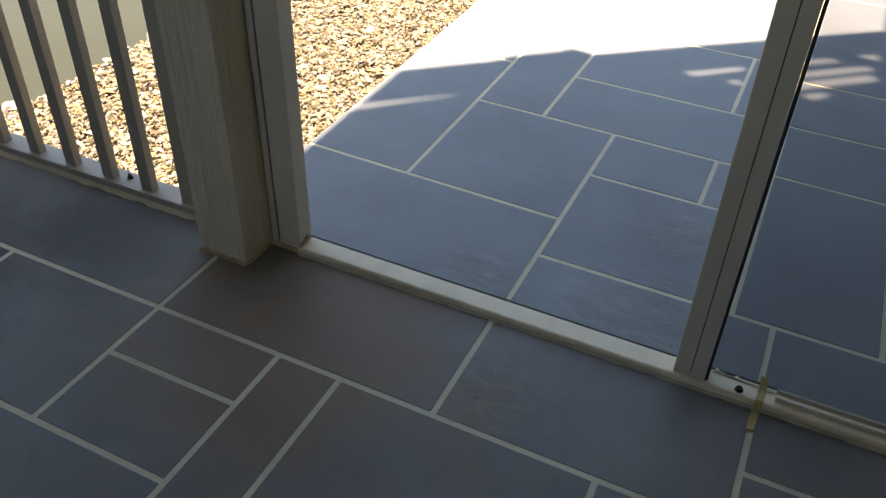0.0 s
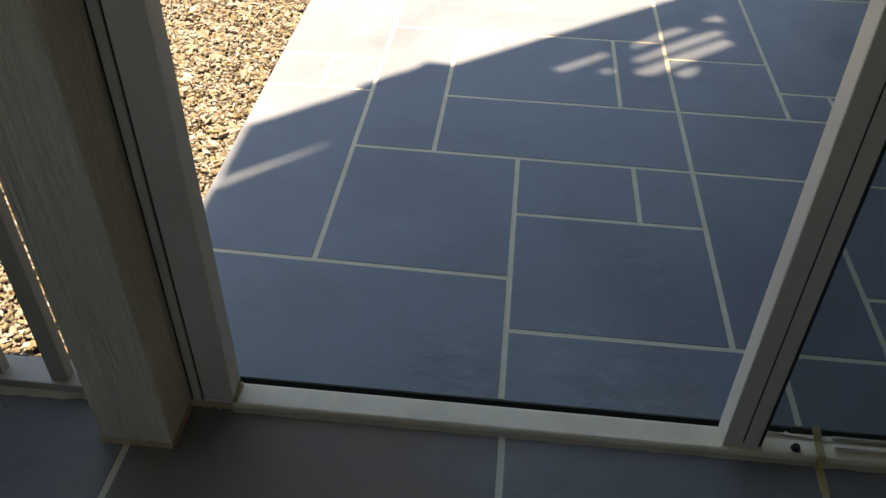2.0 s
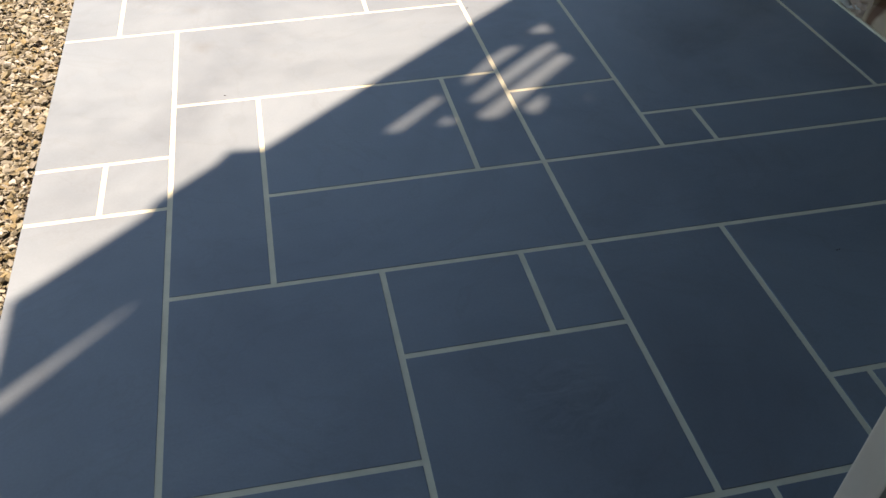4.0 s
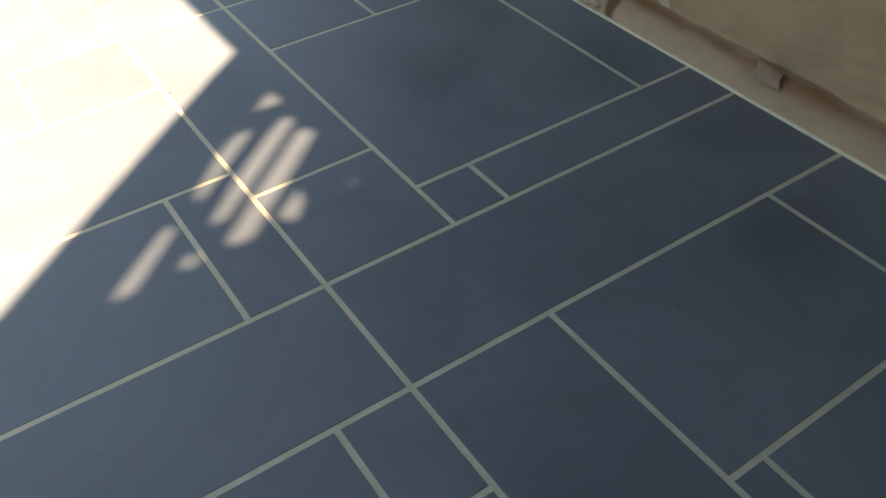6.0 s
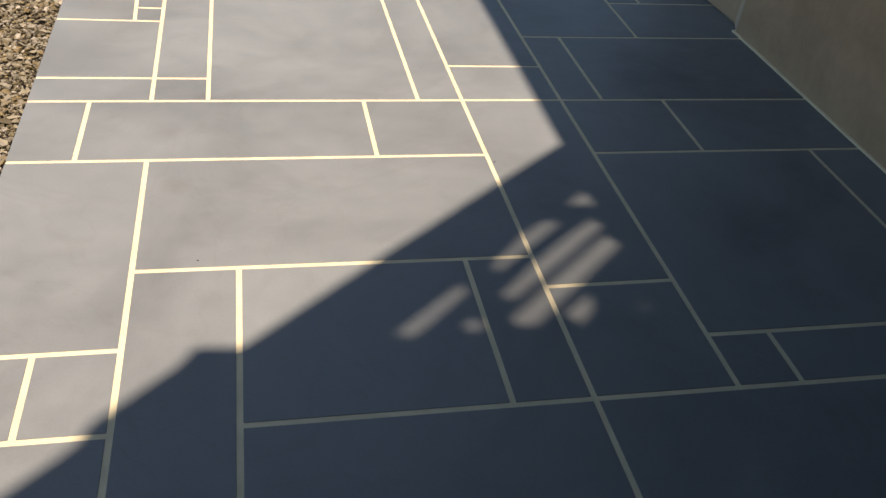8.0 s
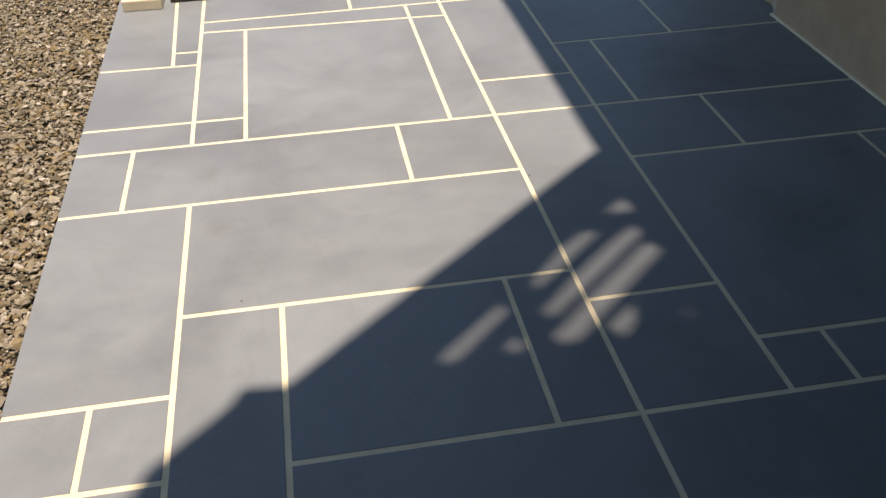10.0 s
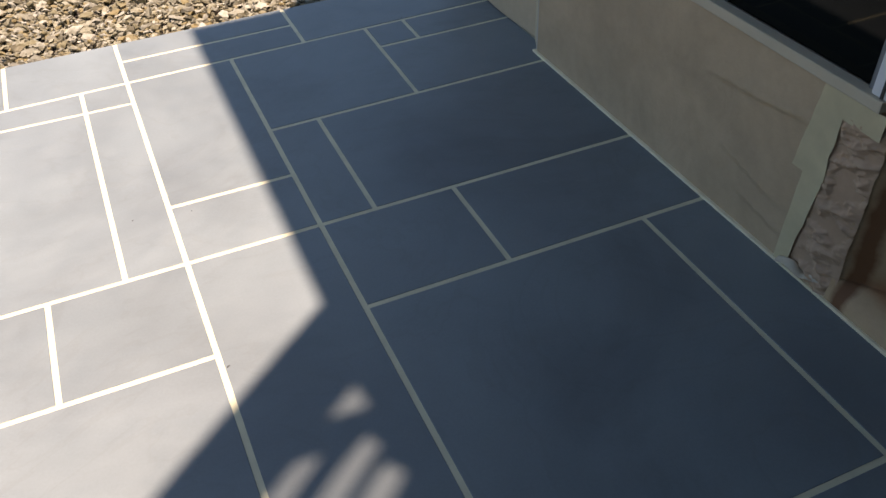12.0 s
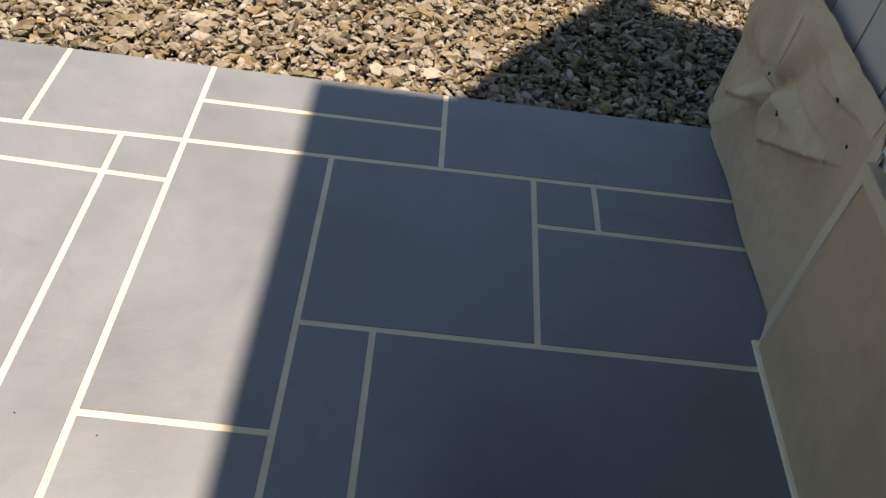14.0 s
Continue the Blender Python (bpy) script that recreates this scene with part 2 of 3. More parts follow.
n.bsdf.inputs["Alpha"].default_value = 0.42
MESH = n.mat

n = Nodes("gap_dimmer_sheet", 0.6)
n.color((0.05, 0.05, 0.05))
n.bsdf.inputs["Alpha"].default_value = 0.58
GAP_DIMMER = n.mat

n = Nodes("plant_green", 0.6)
n.color(n.ramp(n.island(), (0.0, (0.06, 0.10, 0.03)), (1.0, (0.16, 0.20, 0.08))))
GREEN = n.mat


# ---- building helpers ----
def mesh_of(bm, name, material, smooth=False):
    me = bpy.data.meshes.new(name)
    bm.normal_update()
    bm.to_mesh(me)
    bm.free()
    me.materials.append(material)
    if smooth:
        for p in me.polygons:
            p.use_smooth = True
    return me


def part(name, bm, material, parent=None, label="", smooth=False):
    ob = new(name, mesh_of(bm, name, material, smooth))
    if parent:
        ob.parent = parent
    return tagged(ob, label) if label else ob


def thing(name, label, category, group="", at=(0, 0, 0)):
    ob = new(name)
    ob.location = at
    ob.empty_display_size = 0.1
    return tagged(ob, label, category, group)


def box(bm, x0, x1, y0, y1, z0, z1, bevel=0.0):
    made = bmesh.ops.create_cube(bm, size=1.0)["verts"]
    for v in made:
        v.co = Vector((x0 + (v.co.x + 0.5) * (x1 - x0), y0 + (v.co.y + 0.5) * (y1 - y0), z0 + (v.co.z + 0.5) * (z1 - z0)))
    if bevel:
        edges = list({e for v in made for e in v.link_edges})
        bmesh.ops.bevel(bm, geom=edges, offset=bevel, segments=2, affect="EDGES", profile=0.6)
    return bm


def boxed(*a, bevel=0.0):
    return box(bmesh.new(), *a, bevel=bevel)


def prism(bm, outline, x0, x1):
    """A profile in (y, z), pulled along x."""
    a = [bm.verts.new((x0, y, z)) for y, z in outline]
    b = [bm.verts.new((x1, y, z)) for y, z in outline]
    for i in range(len(a)):
        j = (i + 1) % len(a)
        bm.faces.new((a[i], b[i], b[j], a[j]))
    bm.faces.new(a)
    bm.faces.new(b[::-1])
    bmesh.ops.recalc_face_normals(bm, faces=bm.faces)
    return bm


def sheet(nu, nv, place):
    """A curved sheet from place(u, v), both from 0 to 1."""
    bm = bmesh.new()
    g = [[bm.verts.new(place(i / nu, j / nv)) for j in range(nv + 1)] for i in range(nu + 1)]
    for i in range(nu):
        for j in range(nv):
            bm.faces.new((g[i][j], g[i + 1][j], g[i + 1][j + 1], g[i][j + 1]))
    return bm


def wrinkle(x, y, z, amount, scale):
    p = Vector((x, y, z)) * scale
    return amount * (noise.noise(p) + 0.5 * abs(noise.noise(p * 2.3)) + 0.3 * noise.noise(p * 5.1))


# ---- ground, water, sky line ----
def ground_profile(x):
    if x > -1.72:
        return -0.06
    if x > -2.0:
        return -0.06 - (-1.72 - x) * 3.0
    if x > -16.0:
        return -0.9
    return min(0.1, -0.9 + (-16.0 - x) * 0.5)


bm = bmesh.new()
xs = (-400.0, -60.0, -20.0, -18.0, -16.0, -8.0, -2.6, -2.3, -2.0, -1.72, -0.5, 3.0, 60.0, 400.0)
ys = (-400.0, -60.0, -8.0, 0.0, 4.0, 10.0, 60.0, 400.0)
grid = [[bm.verts.new((x, y, ground_profile(x))) for y in ys] for x in xs]
for i in range(len(xs) - 1):
    for j in range(len(ys) - 1):
        bm.faces.new((grid[i][j], grid[i + 1][j], grid[i + 1][j + 1], grid[i][j + 1]))
tagged(part("ground", bm, SOIL), "sandy soil under the tan gravel", "ground", kind="structure")
bm = sheet(4, 4, lambda u, v: (-18.0 + 16.0 * u, -60 + 120 * v, -0.30))
tagged(part("water", bm, WATER), "murky grey-green pond water beyond the gravel bank", "water", kind="structure")

# ---- unseen roof over porch and patio, outline cut to cast the shade ----
ROOF_Z = 2.6
SHADE_EDGE = [
    (-4.0, -0.36), (-0.765, -0.36), (-0.770, 0.565), (-0.645, 0.675), (-0.505, 0.80), (-0.487, 0.845), (-0.448, 0.880),
    (-0.339, 0.976), (-0.308, 1.022), (-0.218, 1.014), (0.07, 1.253), (0.467, 1.576), (0.708, 1.768), (0.713, 3.262),
    (1.052, 3.262), (1.095, 3.345), (1.235, 3.575), (1.405, 3.784), (1.520, 3.910), (1.560, 4.080), (1.660, 4.100), (1.672, 3.865), (1.813, 3.847), (1.965, 3.825), (2.4, 3.86), (2.42, 3.30), (7.0, 3.30), (7.0, -4.4), (-4.0, -4.4)]
# Slots cut into the unseen roof to throw the light patches.
LIGHT_GAPS = [
    [(-0.772, 0.238), (-0.766, 0.292), (-0.650, 0.389), (-0.560, 0.465), (-0.503, 0.519), (-0.552, 0.462), (-0.640, 0.375)],
    [(0.100, 1.022), (0.138, 1.012), (0.283, 1.143), (0.272, 1.165)],
    [(0.246, 1.026), (0.280, 1.015), (0.293, 1.038), (0.275, 1.050)],
    [(0.362, 1.222), (0.472, 1.340), (0.540, 1.392), (0.585, 1.385), (0.470, 1.290), (0.378, 1.208)],
    [(0.358, 1.122), (0.480, 1.238), (0.600, 1.340), (0.676, 1.392), (0.692, 1.362), (0.560, 1.250), (0.385, 1.106)],
    [(0.372, 1.024), (0.362, 1.044), (0.500, 1.168), (0.684, 1.322), (0.712, 1.286), (0.604, 1.190), (0.415, 1.022)],
    [(0.490, 1.052), (0.570, 1.108), (0.556, 1.056), (0.515, 1.015)],
    [(0.628, 1.464), (0.697, 1.518), (0.706, 1.456)],
    [(0.678, 1.054), (0.682, 1.064), (0.690, 1.063), (0.687, 1.053)],
]


def slimmed(loop, k):
    """The slot made narrower across its length."""
    c = sum((Vector(p) for p in loop), Vector((0, 0))) / len(loop)
    across = Vector((-0.64, 0.77))
    return [tuple(Vector(p) - across * ((Vector(p) - c).dot(across) * (1 - k))) for p in loop]


def overhead(x, y, z):
    return Vector((x, y, 0)) + SUN_WAY * (z / SUN_WAY.z)


bm = bmesh.new()
edges = []
for loop in [SHADE_EDGE] + [slimmed(g, 0.95) for g in LIGHT_GAPS]:
    vs = [bm.verts.new(overhead(x, y, ROOF_Z)) for x, y in loop]
    edges += [bm.edges.new((vs[i], vs[(i + 1) % len(vs)])) for i in range(len(vs))]
bmesh.ops.triangle_fill(bm, use_beauty=True, use_dissolve=False, edges=edges)
top = bmesh.ops.extrude_face_region(bm, geom=bm.faces[:])["geom"]
bmesh.ops.translate(bm, vec=SUN_WAY * 0.03, verts=[g for g in top if isinstance(g, bmesh.types.BMVert)])
bmesh.ops.recalc_face_normals(bm, faces=bm.faces[:])
roof = tagged(part("ceiling", bm, ROOFWOOD), "unseen painted roof over the porch and patio, cut to the shadow outline", "ceiling", kind="structure")
# A half-clear sheet is added in each slot to dim the sun through it.
for g in LIGHT_GAPS:
    bm = bmesh.new()
    bm.faces.new([bm.verts.new(overhead(x, y, ROOF_Z + 0.01)) for x, y in slimmed(g, 0.95)])
    part("vent_screen", bm, GAP_DIMMER, roof, "half-clear sheet added to dim a light gap in the roof")

# ---- porch walls that close the place ----
# The south wall's opening is added out of view to light the column front.
bm = bmesh.new()
for dims in ((-3.0, -1.8, -4.2, -4.05, 0.0, 2.6), (0.3, 1.9, -4.2, -4.05, 0.0, 2.6), (-1.8, 0.3, -4.2, -4.05, 0.0, 1.0), (-1.8, 0.3, -4.2, -4.05, 2.0, 2.6)):
    box(bm, *dims)
tagged(part("wall_south", bm, PLASTER), "plain painted porch wall with an unseen opening added for light", "wall", kind="structure")
for name, dims in (("wall_west", (-3.15, -3.0, -4.2, -0.6, 0.0, 2.6)),
                   ("wall_east", (1.90, 2.05, -4.2, -0.4, 0.0, 2.6))):
    tagged(part(name, boxed(*dims), PLASTER), "plain painted porch wall", "wall", kind="structure")

# ---- floors: joint lines of the patio, as (offset, slope) ----
HL = dict(sill=(-0.3590, 0.0), h5=(-0.1684, -0.004), low=(0.0281, -0.008), h1=(-0.0020, -0.025), h4=(0.2418, -0.011), h2=(0.4931, -0.0205),
          h3=(0.8084, -0.014), hR=(0.9642, -0.0115), hL2=(1.0223, -0.012), hS=(1.1451, -0.002), hT=(1.2634, -0.0135),
          hG=(1.7189, -0.006), hH=(2.0367, -0.005), hL10=(2.1750, -0.012), hU=(2.2722, -0.006), hJ=(2.5007, 0.007), hL14=(2.5839, -0.025),
          hQ=(2.6962, -0.02), hM=(2.8586, -0.030), hC=(2.8345, 0.003), hA=(2.9748, 0.012), hP=(3.1292, 0.003), end=(3.2695, 0.0))
VL = dict(edge=(-0.7740, -0.010), v0=(-0.4475, -0.002), v1=(0.0068, 0.002), vS=(0.5709, 0.0), vF=(-0.2265, 0.0048), v2=(0.4773, -0.005),
          v3=(0.7959, -0.001), vG=(0.3031, 0.0), vJ=(0.3181, 0.0), vU=(0.9452, 0.0), vR=(0.1563, 0.0), vT=(0.3360, -0.0043), vI=(0.9373, 0.0),
          vL=(1.1483, 0.0), vN=(1.5087, 0.0), vB=(1.2240, 0.011), vE=(1.3972, 0.0), vP=(1.0418, 0.0), vX=(1.4271, 0.0), vY=(0.8775, 0.0),
          v4=(-0.6117, 0.0), v7=(-0.6287, 0.0), v9=(-0.3001, -0.001), v11=(-0.4485, -0.006), v12=(-0.4564, -0.037), vQ=(0.1080, 0.0),
          wall=(1.6800, 0.003), far=(1.7536, -0.008))
PANELS = """edge v1 sill h1;edge v0 h1 h3;edge v4 h3 hL2;v4 v0 h3 hL2;edge v0 hL2 hG;edge v7 hG hH;v7 vR hG hH;vR v2 hG hH
edge v11 hH hL10;v11 v9 hH hL10;edge v11 hL10 hL14;edge v12 hL14 end;v12 v11 hL14 hQ;v12 v11 hQ end;v11 v9 hL10 hM;v9 vT hH hM;vT v2 hH hM
v11 vT hM hA;vT v2 hM hA;v11 vQ hA end;vQ v2 hA end;v0 v1 h1 h2;v1 v2 h5 h4;v1 vJ h4 h2;vJ v2 h4 h2;v1 vS sill h5;vS wall sill h5
v0 vF h2 hT;vF v2 h2 h3;vF vG h3 hT;vG v2 h3 hT;v0 v2 hT hG;v2 v3 h5 h2;v3 vX low h2;vX wall low h2;v3 vY h5 low;vY wall h5 low
v2 wall h2 h3;v2 v3 h3 hS;v3 vU h3 hR;vU wall h3 hR;v2 v3 hS hH;v3 vN hR hG;vN wall hR hG;v3 vL hG hH;vL wall hG hH
v2 v3 hH hU;v2 v3 hU hA;v3 vI hH hJ;vI wall hH hJ;v3 vB hJ hA;vB far hJ hC;vB vE hC hA;vE far hC hA;v2 vP hA hP;v2 vP hP end;vP far hA end"""


def meet(v, h, dv, dh):
    a, s = v
    b, r = h
    x = (a + dv + s * (b + dh)) / (1 - s * r)
    return x, b + dh + r * x


def panel(parent, left, right, low, high, z, material, joint=0.0064, borders=()):
    """One floor panel between four joint lines, with eased edges."""
    j = {k: (0.0 if k in borders else joint) for k in ("left", "right", "low", "high")}
    base = [meet(left, low, j["left"], j["low"]), meet(right, low, -j["right"], j["low"]),
            meet(right, high, -j["right"], -j["high"]), meet(left, high, j["left"], -j["high"])]
    cx, cy = sum(p[0] for p in base) / 4, sum(p[1] for p in base) / 4
    bm = bmesh.new()
    rings = []
    for inset, dz in ((0.0, -0.004), (0.0, -0.0006), (0.0008, 0.0)):
        rings.append([bm.verts.new((x - math.copysign(inset, x - cx), y - math.copysign(inset, y - cy), z + dz)) for x, y in base])
    for a, b in zip(rings, rings[1:]):
        for i in range(4):
            bm.faces.new((a[i], a[(i + 1) % 4], b[(i + 1) % 4], b[i]))
    bm.faces.new(rings[-1])
    return part("panel", bm, material, parent)


# ---- the patio slab: cream joint bed, panels follow at the end of the file ----
bm = bmesh.new()
box(bm, -0.782, 1.70, -0.355, 3.2695, -0.14, -0.0012)
box(bm, 1.70, 1.78, 2.58, 3.2695, -0.14, -0.0012)
for v in bm.verts:
    if v.co.x < -0.5:
        v.co.x = -0.7725 - 0.010 * v.co.y
patio = tagged(part("patio", bm, JOINT), "concrete patio slab with cream joint lines between blue-grey panels", "patio", kind="structure")
porch = tagged(part("floor", boxed(-3.0, 1.9, -4.05, -0.430, -0.12, 0.0258), JOINT), "porch concrete floor with cream joint lines between grey panels", "floor", kind="structure")
PZ = 0.027
tagged(part("wall_edge_trim", boxed(1.6835, 1.698, -0.40, 2.58, -0.002, 0.007, bevel=0.002), SILL), "pale caulk line along the wall foot", "trim", kind="structure")

# Black strip and liner stand in for the shade in the sill gap.
tagged(part("shadow_gap_strip", box(boxed(-0.772, 1.70, -0.409, -0.3605, -0.10, -0.032), -0.772, 1.70, -0.3600, -0.3556, -0.10, -0.0046), RUBBER), "black strip standing in for the shade in the gap between sill and patio", "joint", kind="structure")

# ---- door sill ----
sill = thing("door_sill", "worn white metal door sill with ribs and beige caulk", "door sill")
sill_shape = prism(bmesh.new(), [(-0.464, PZ - 0.002), (-0.463, 0.042), (-0.460, 0.045), (-0.416, 0.0455), (-0.412, 0.043), (-0.410, -0.02), (-0.431, -0.02)], -0.489, 1.68)
body = part("sill_body", sill_shape, SILL, sill)
for y in (-0.441, -0.420):
    part("rib", boxed(0.600, 1.66, y - 0.002, y + 0.002, 0.045, 0.054, bevel=0.001), ALUMINIUM, body)
part("caulk", sheet(160, 2, lambda u, v: (-0.489 + 2.17 * u, -0.4645 - 0.006 * v - 0.003 * v * noise.noise(Vector((u * 60, 0, 0))), PZ + 0.006 * (1 - v) * (1 + 0.6 * noise.noise(Vector((u * 35, 3, 0)))) + 0.001)), CAULK, sill, "uneven beige caulk bead")
bm = bmesh.new()
bmesh.ops.create_cone(bm, cap_ends=True, segments=12, radius1=0.009, radius2=0.006, depth=0.008, matrix=Matrix.Translation((0.532, -0.447, 0.049)))
part("bolt", bm, SPECK, body, "rusty dark bolt head")
part("chipped_edge", sheet(30, 2, lambda u, v: (0.478 + 0.12 * u, -0.416 + 0.010 * v * (0.6 + noise.noise(Vector((u * 12, 5, 0)))) - 0.012 * u, 0.049 - 0.004 * v)), SILL, sill, "ragged dried paint edge")


def tape_over_sill(u, v):
    y = -0.405 - 0.120 * v
    z = 0.048 if y > -0.462 else max(PZ + 0.003, 0.048 - (-0.462 - y) * 1.3)
    return (0.564 + 0.015 * u + 0.002 * math.sin(5 * v), y, z + (0.014 * (1 - v / 0.3) if v < 0.3 else 0))


tagged(part("tape_strip", sheet(3, 24, tape_over_sill), YELLOW), "yellowed strip of tape stuck over the door sill", "tape")

# ---- post, jamb, railing ----
post = thing("column", "off-white wood-grained square porch column on the porch floor", "column")
part("shaft", boxed(-0.704, -0.572, -0.556, -0.420, PZ, 2.6, bevel=0.004), COLUMN, post)
bm = sheet(40, 2, lambda u, v: (-0.706 + 0.136 * u, -0.5565 - 0.006 * v, PZ + 0.008 * (1 - v) * (1 + 0.5 * noise.noise(Vector((u * 9, 0, 4))))))
part("caulk", bm, YELLOWED, post, "beige caulk at the foot")
bm = sheet(3, 20, lambda u, v: (-0.5725 + 0.006 * u, -0.556 + 0.100 * v, PZ + 0.009 * (1 - u)))
part("caulk", bm, YELLOWED, post)
jamb = thing("door_jamb", "off-white grooved metal door jamb beside the column", "door jamb")
channel = part("channel", boxed(-0.5665, -0.5505, -0.457, -0.412, PZ, 2.6, bevel=0.002), ALUMINIUM, jamb)
part("groove", boxed(-0.5725, -0.5670, -0.451, -0.420, PZ, 2.6), RUBBER, channel, "dark gap beside the column")
part("seam", boxed(-0.5500, -0.5475, -0.4535, -0.420, PZ, 2.6), RUBBER, channel, "dark seam between jamb strips")
face = part("face_strip", boxed(-0.5470, -0.4885, -0.455, -0.418, 0.0465, 2.6, bevel=0.002), ALUMINIUM, jamb)
part("stop", boxed(-0.5090, -0.4910, -0.4175, -0.404, 0.0465, 2.6, bevel=0.0015), ALUMINIUM, face)
part("foot", boxed(-0.5468, -0.4900, -0.4565, -0.412, PZ, 0.0462, bevel=0.001), ALUMINIUM, jamb)


def caulk_blob(x, y, z, r, seed):
    """A lumpy dab of old caulk."""
    bm = bmesh.new()
    bmesh.ops.create_icosphere(bm, subdivisions=3, radius=1.0)
    for v in bm.verts:
        k = 1 + 0.5 * noise.noise(v.co * 1.6 + Vector((seed, 0, 0))) + 0.2 * noise.noise(v.co * 4 + Vector((0, seed, 0)))
        v.co = Vector((x + v.co.x * r * k, y + v.co.y * r * 0.8 * k, z + v.co.z * r * 0.9 * k))
    return bm


part("caulk", sheet(60, 2, lambda u, v: (-0.573 + 0.086 * u, -0.4572 - 0.007 * v * (1 + 0.6 * noise.noise(Vector((u * 8, 6, 0)))), PZ + 0.009 * (1 - v) + 0.001)), YELLOWED, jamb, "yellowed caulk at the foot")
for k, (x, y, z, r) in enumerate(((-0.4865, -0.448, 0.049, 0.0055), (-0.4870, -0.436, 0.051, 0.006), (-0.4865, -0.424, 0.054, 0.007), (-0.4860, -0.457, 0.046, 0.005))):
    part("caulk_dab", caulk_blob(x, y, z, r, k * 3.7), YELLOWED, jamb, "lumpy yellowed caulk dab")

# Unseen beam, added to keep skylight off the porch floor.
tagged(part("beam", boxed(-3.0, 1.68, -0.63, -0.575, 2.12, 2.6, bevel=0.004), WHITE), "off-white beam added out of view over the porch front to block skylight", "beam", kind="structure")
railing = thing("railing", "off-white porch railing with square balusters", "railing")
bottom_rail = part("bottom_rail", boxed(-3.0, -0.715, -0.466, -0.404, PZ, 0.055, bevel=0.003), WHITE, railing)
part("top_rail", boxed(-3.0, -0.715, -0.466, -0.404, 0.96, 1.0, bevel=0.004), WHITE, railing)
bal = mesh_of(boxed(-0.0170, 0.0185, -0.016, 0.007, 0.055, 0.96, bevel=0.0015), "baluster", WHITE)
for i in range(16):
    b = new("baluster", bal)
    b.location = (-0.8235 - 0.1288 * i, -0.438, 0)
    b.parent = railing
part("half_baluster", boxed(-0.7165, -0.7045, -0.452, -0.424, 0.055, 0.96, bevel=0.0015), WHITE, railing)
part("caulk", sheet(200, 2, lambda u, v: (-3.0 + 2.285 * u, -0.467 - 0.010 * v * (1 + 0.8 * noise.noise(Vector((u * 50, 2, 0)))), PZ + 0.010 * (1 - v) + 0.001)), CAULK, railing)
bm = bmesh.new()
bmesh.ops.create_cone(bm, cap_ends=True, segments=8, radius1=0.009, radius2=0.002, depth=0.016, matrix=Matrix.Translation((-1.03, -0.428, 0.062)))
part("screw_cap", bm, SPECK, bottom_rail, "dark screw cap")

# ---- sliding screen panel, pushed open ----
screen = thing("screen_door", "off-white sliding screen panel standing open on the sill", "screen door")
stile = part("stile", boxed(0.402, 0.464, -0.456, -0.410, 0.046, 2.55, bevel=0.003), ALUMINIUM, screen)
part("stile_groove", boxed(0.4345, 0.4365, -0.4572, -0.4555, 0.06, 2.5), RUBBER, stile, "fine dark groove")
part("gasket", boxed(0.4645, 0.471, -0.452, -0.430, 0.046, 2.55, bevel=0.001), RUBBER, stile, "black rubber gasket")
part("mesh", sheet(4, 8, lambda u, v: (0.472 + 1.15 * u, -0.4385, 0.058 + 2.49 * v)), MESH, screen, "dark insect mesh")
part("end_stile", boxed(1.62, 1.68, -0.474, -0.424, 0.046, 2.55, bevel=0.003), ALUMINIUM, screen)

# ---- house: wall with window, corner and papered door ----
house = tagged(new("wall_house"), "house wall with grey siding above masking paper", "wall", kind="structure")
part("lower_wall", boxed(1.70, 1.90, 1.32, 2.585, -0.1, 0.452), SIDING, house)
part("return_wall", boxed(1.702, 1.90, 1.306, 1.318, -0.1, 2.6), SIDING, house)
part("upper_wall", boxed(1.70, 1.90, 1.32, 2.585, 2.1, 2.6), SIDING, house)
part("corner_wall", boxed(1.757, 1.95, 2.587, 3.31, -0.1, 2.6), DARK, house)
part("door_wall", boxed(1.70, 1.90, -0.40, 0.0, -0.1, 2.6), SIDING, house)
part("door_head", boxed(1.80, 1.95, 0.002, 1.238, 2.1, 2.6), SIDING, house)
part("threshold", boxed(1.760, 1.86, 0.002, 1.238, -0.1, 0.030), SIDING, house)
for k in range(5):
    part("siding_board", boxed(1.743, 1.756, 2.590 + 0.144 * k, 2.729 + 0.144 * k, 0.0, 2.58, bevel=0.002), SIDING, house)
for name, dims in (("room_wall", (4.0, 4.1, -0.4, 3.3, -0.1, 2.6)), ("room_side", (1.96, 4.0, 3.2, 3.3, -0.1, 2.6)), ("room_side", (1.91, 4.0, -0.45, -0.38, -0.1, 2.6)),
                   ("room_floor", (1.91, 4.0, -0.37, 3.19, -0.1, 0.02))):
    part(name, boxed(*dims), DARK, house)

window = tagged(new("window_1"), "dark window with an off-white frame above the papered wall", "window", kind="structure")
part("window_sill", boxed(1.680, 1.711, 1.322, 2.566, 0.4525, 0.477, bevel=0.003), SILL_GREY, window, "pale taped sill")
part("sill_tape", boxed(1.6775, 1.7112, 2.430, 2.572, 0.4505, 0.4790, bevel=0.003), TAPE_WORN, window, "masking tape wrapped round the sill end")
part("window_frame", boxed(1.688, 1.74, 1.300, 1.358, 0.4775, 2.1, bevel=0.003), WINDOW_WHITE, window)
part("window_frame", boxed(1.700, 1.74, 2.545, 2.584, 0.4775, 2.1, bevel=0.003), WINDOW_WHITE, window)
part("frame_bead", boxed(1.6855, 1.6878, 1.330, 1.336, 0.4775, 2.1), DARK, window, "dark groove down the frame")
part("gasket", boxed(1.700, 1.7125, 1.3585, 1.374, 0.4775, 2.1), GASKET, window)
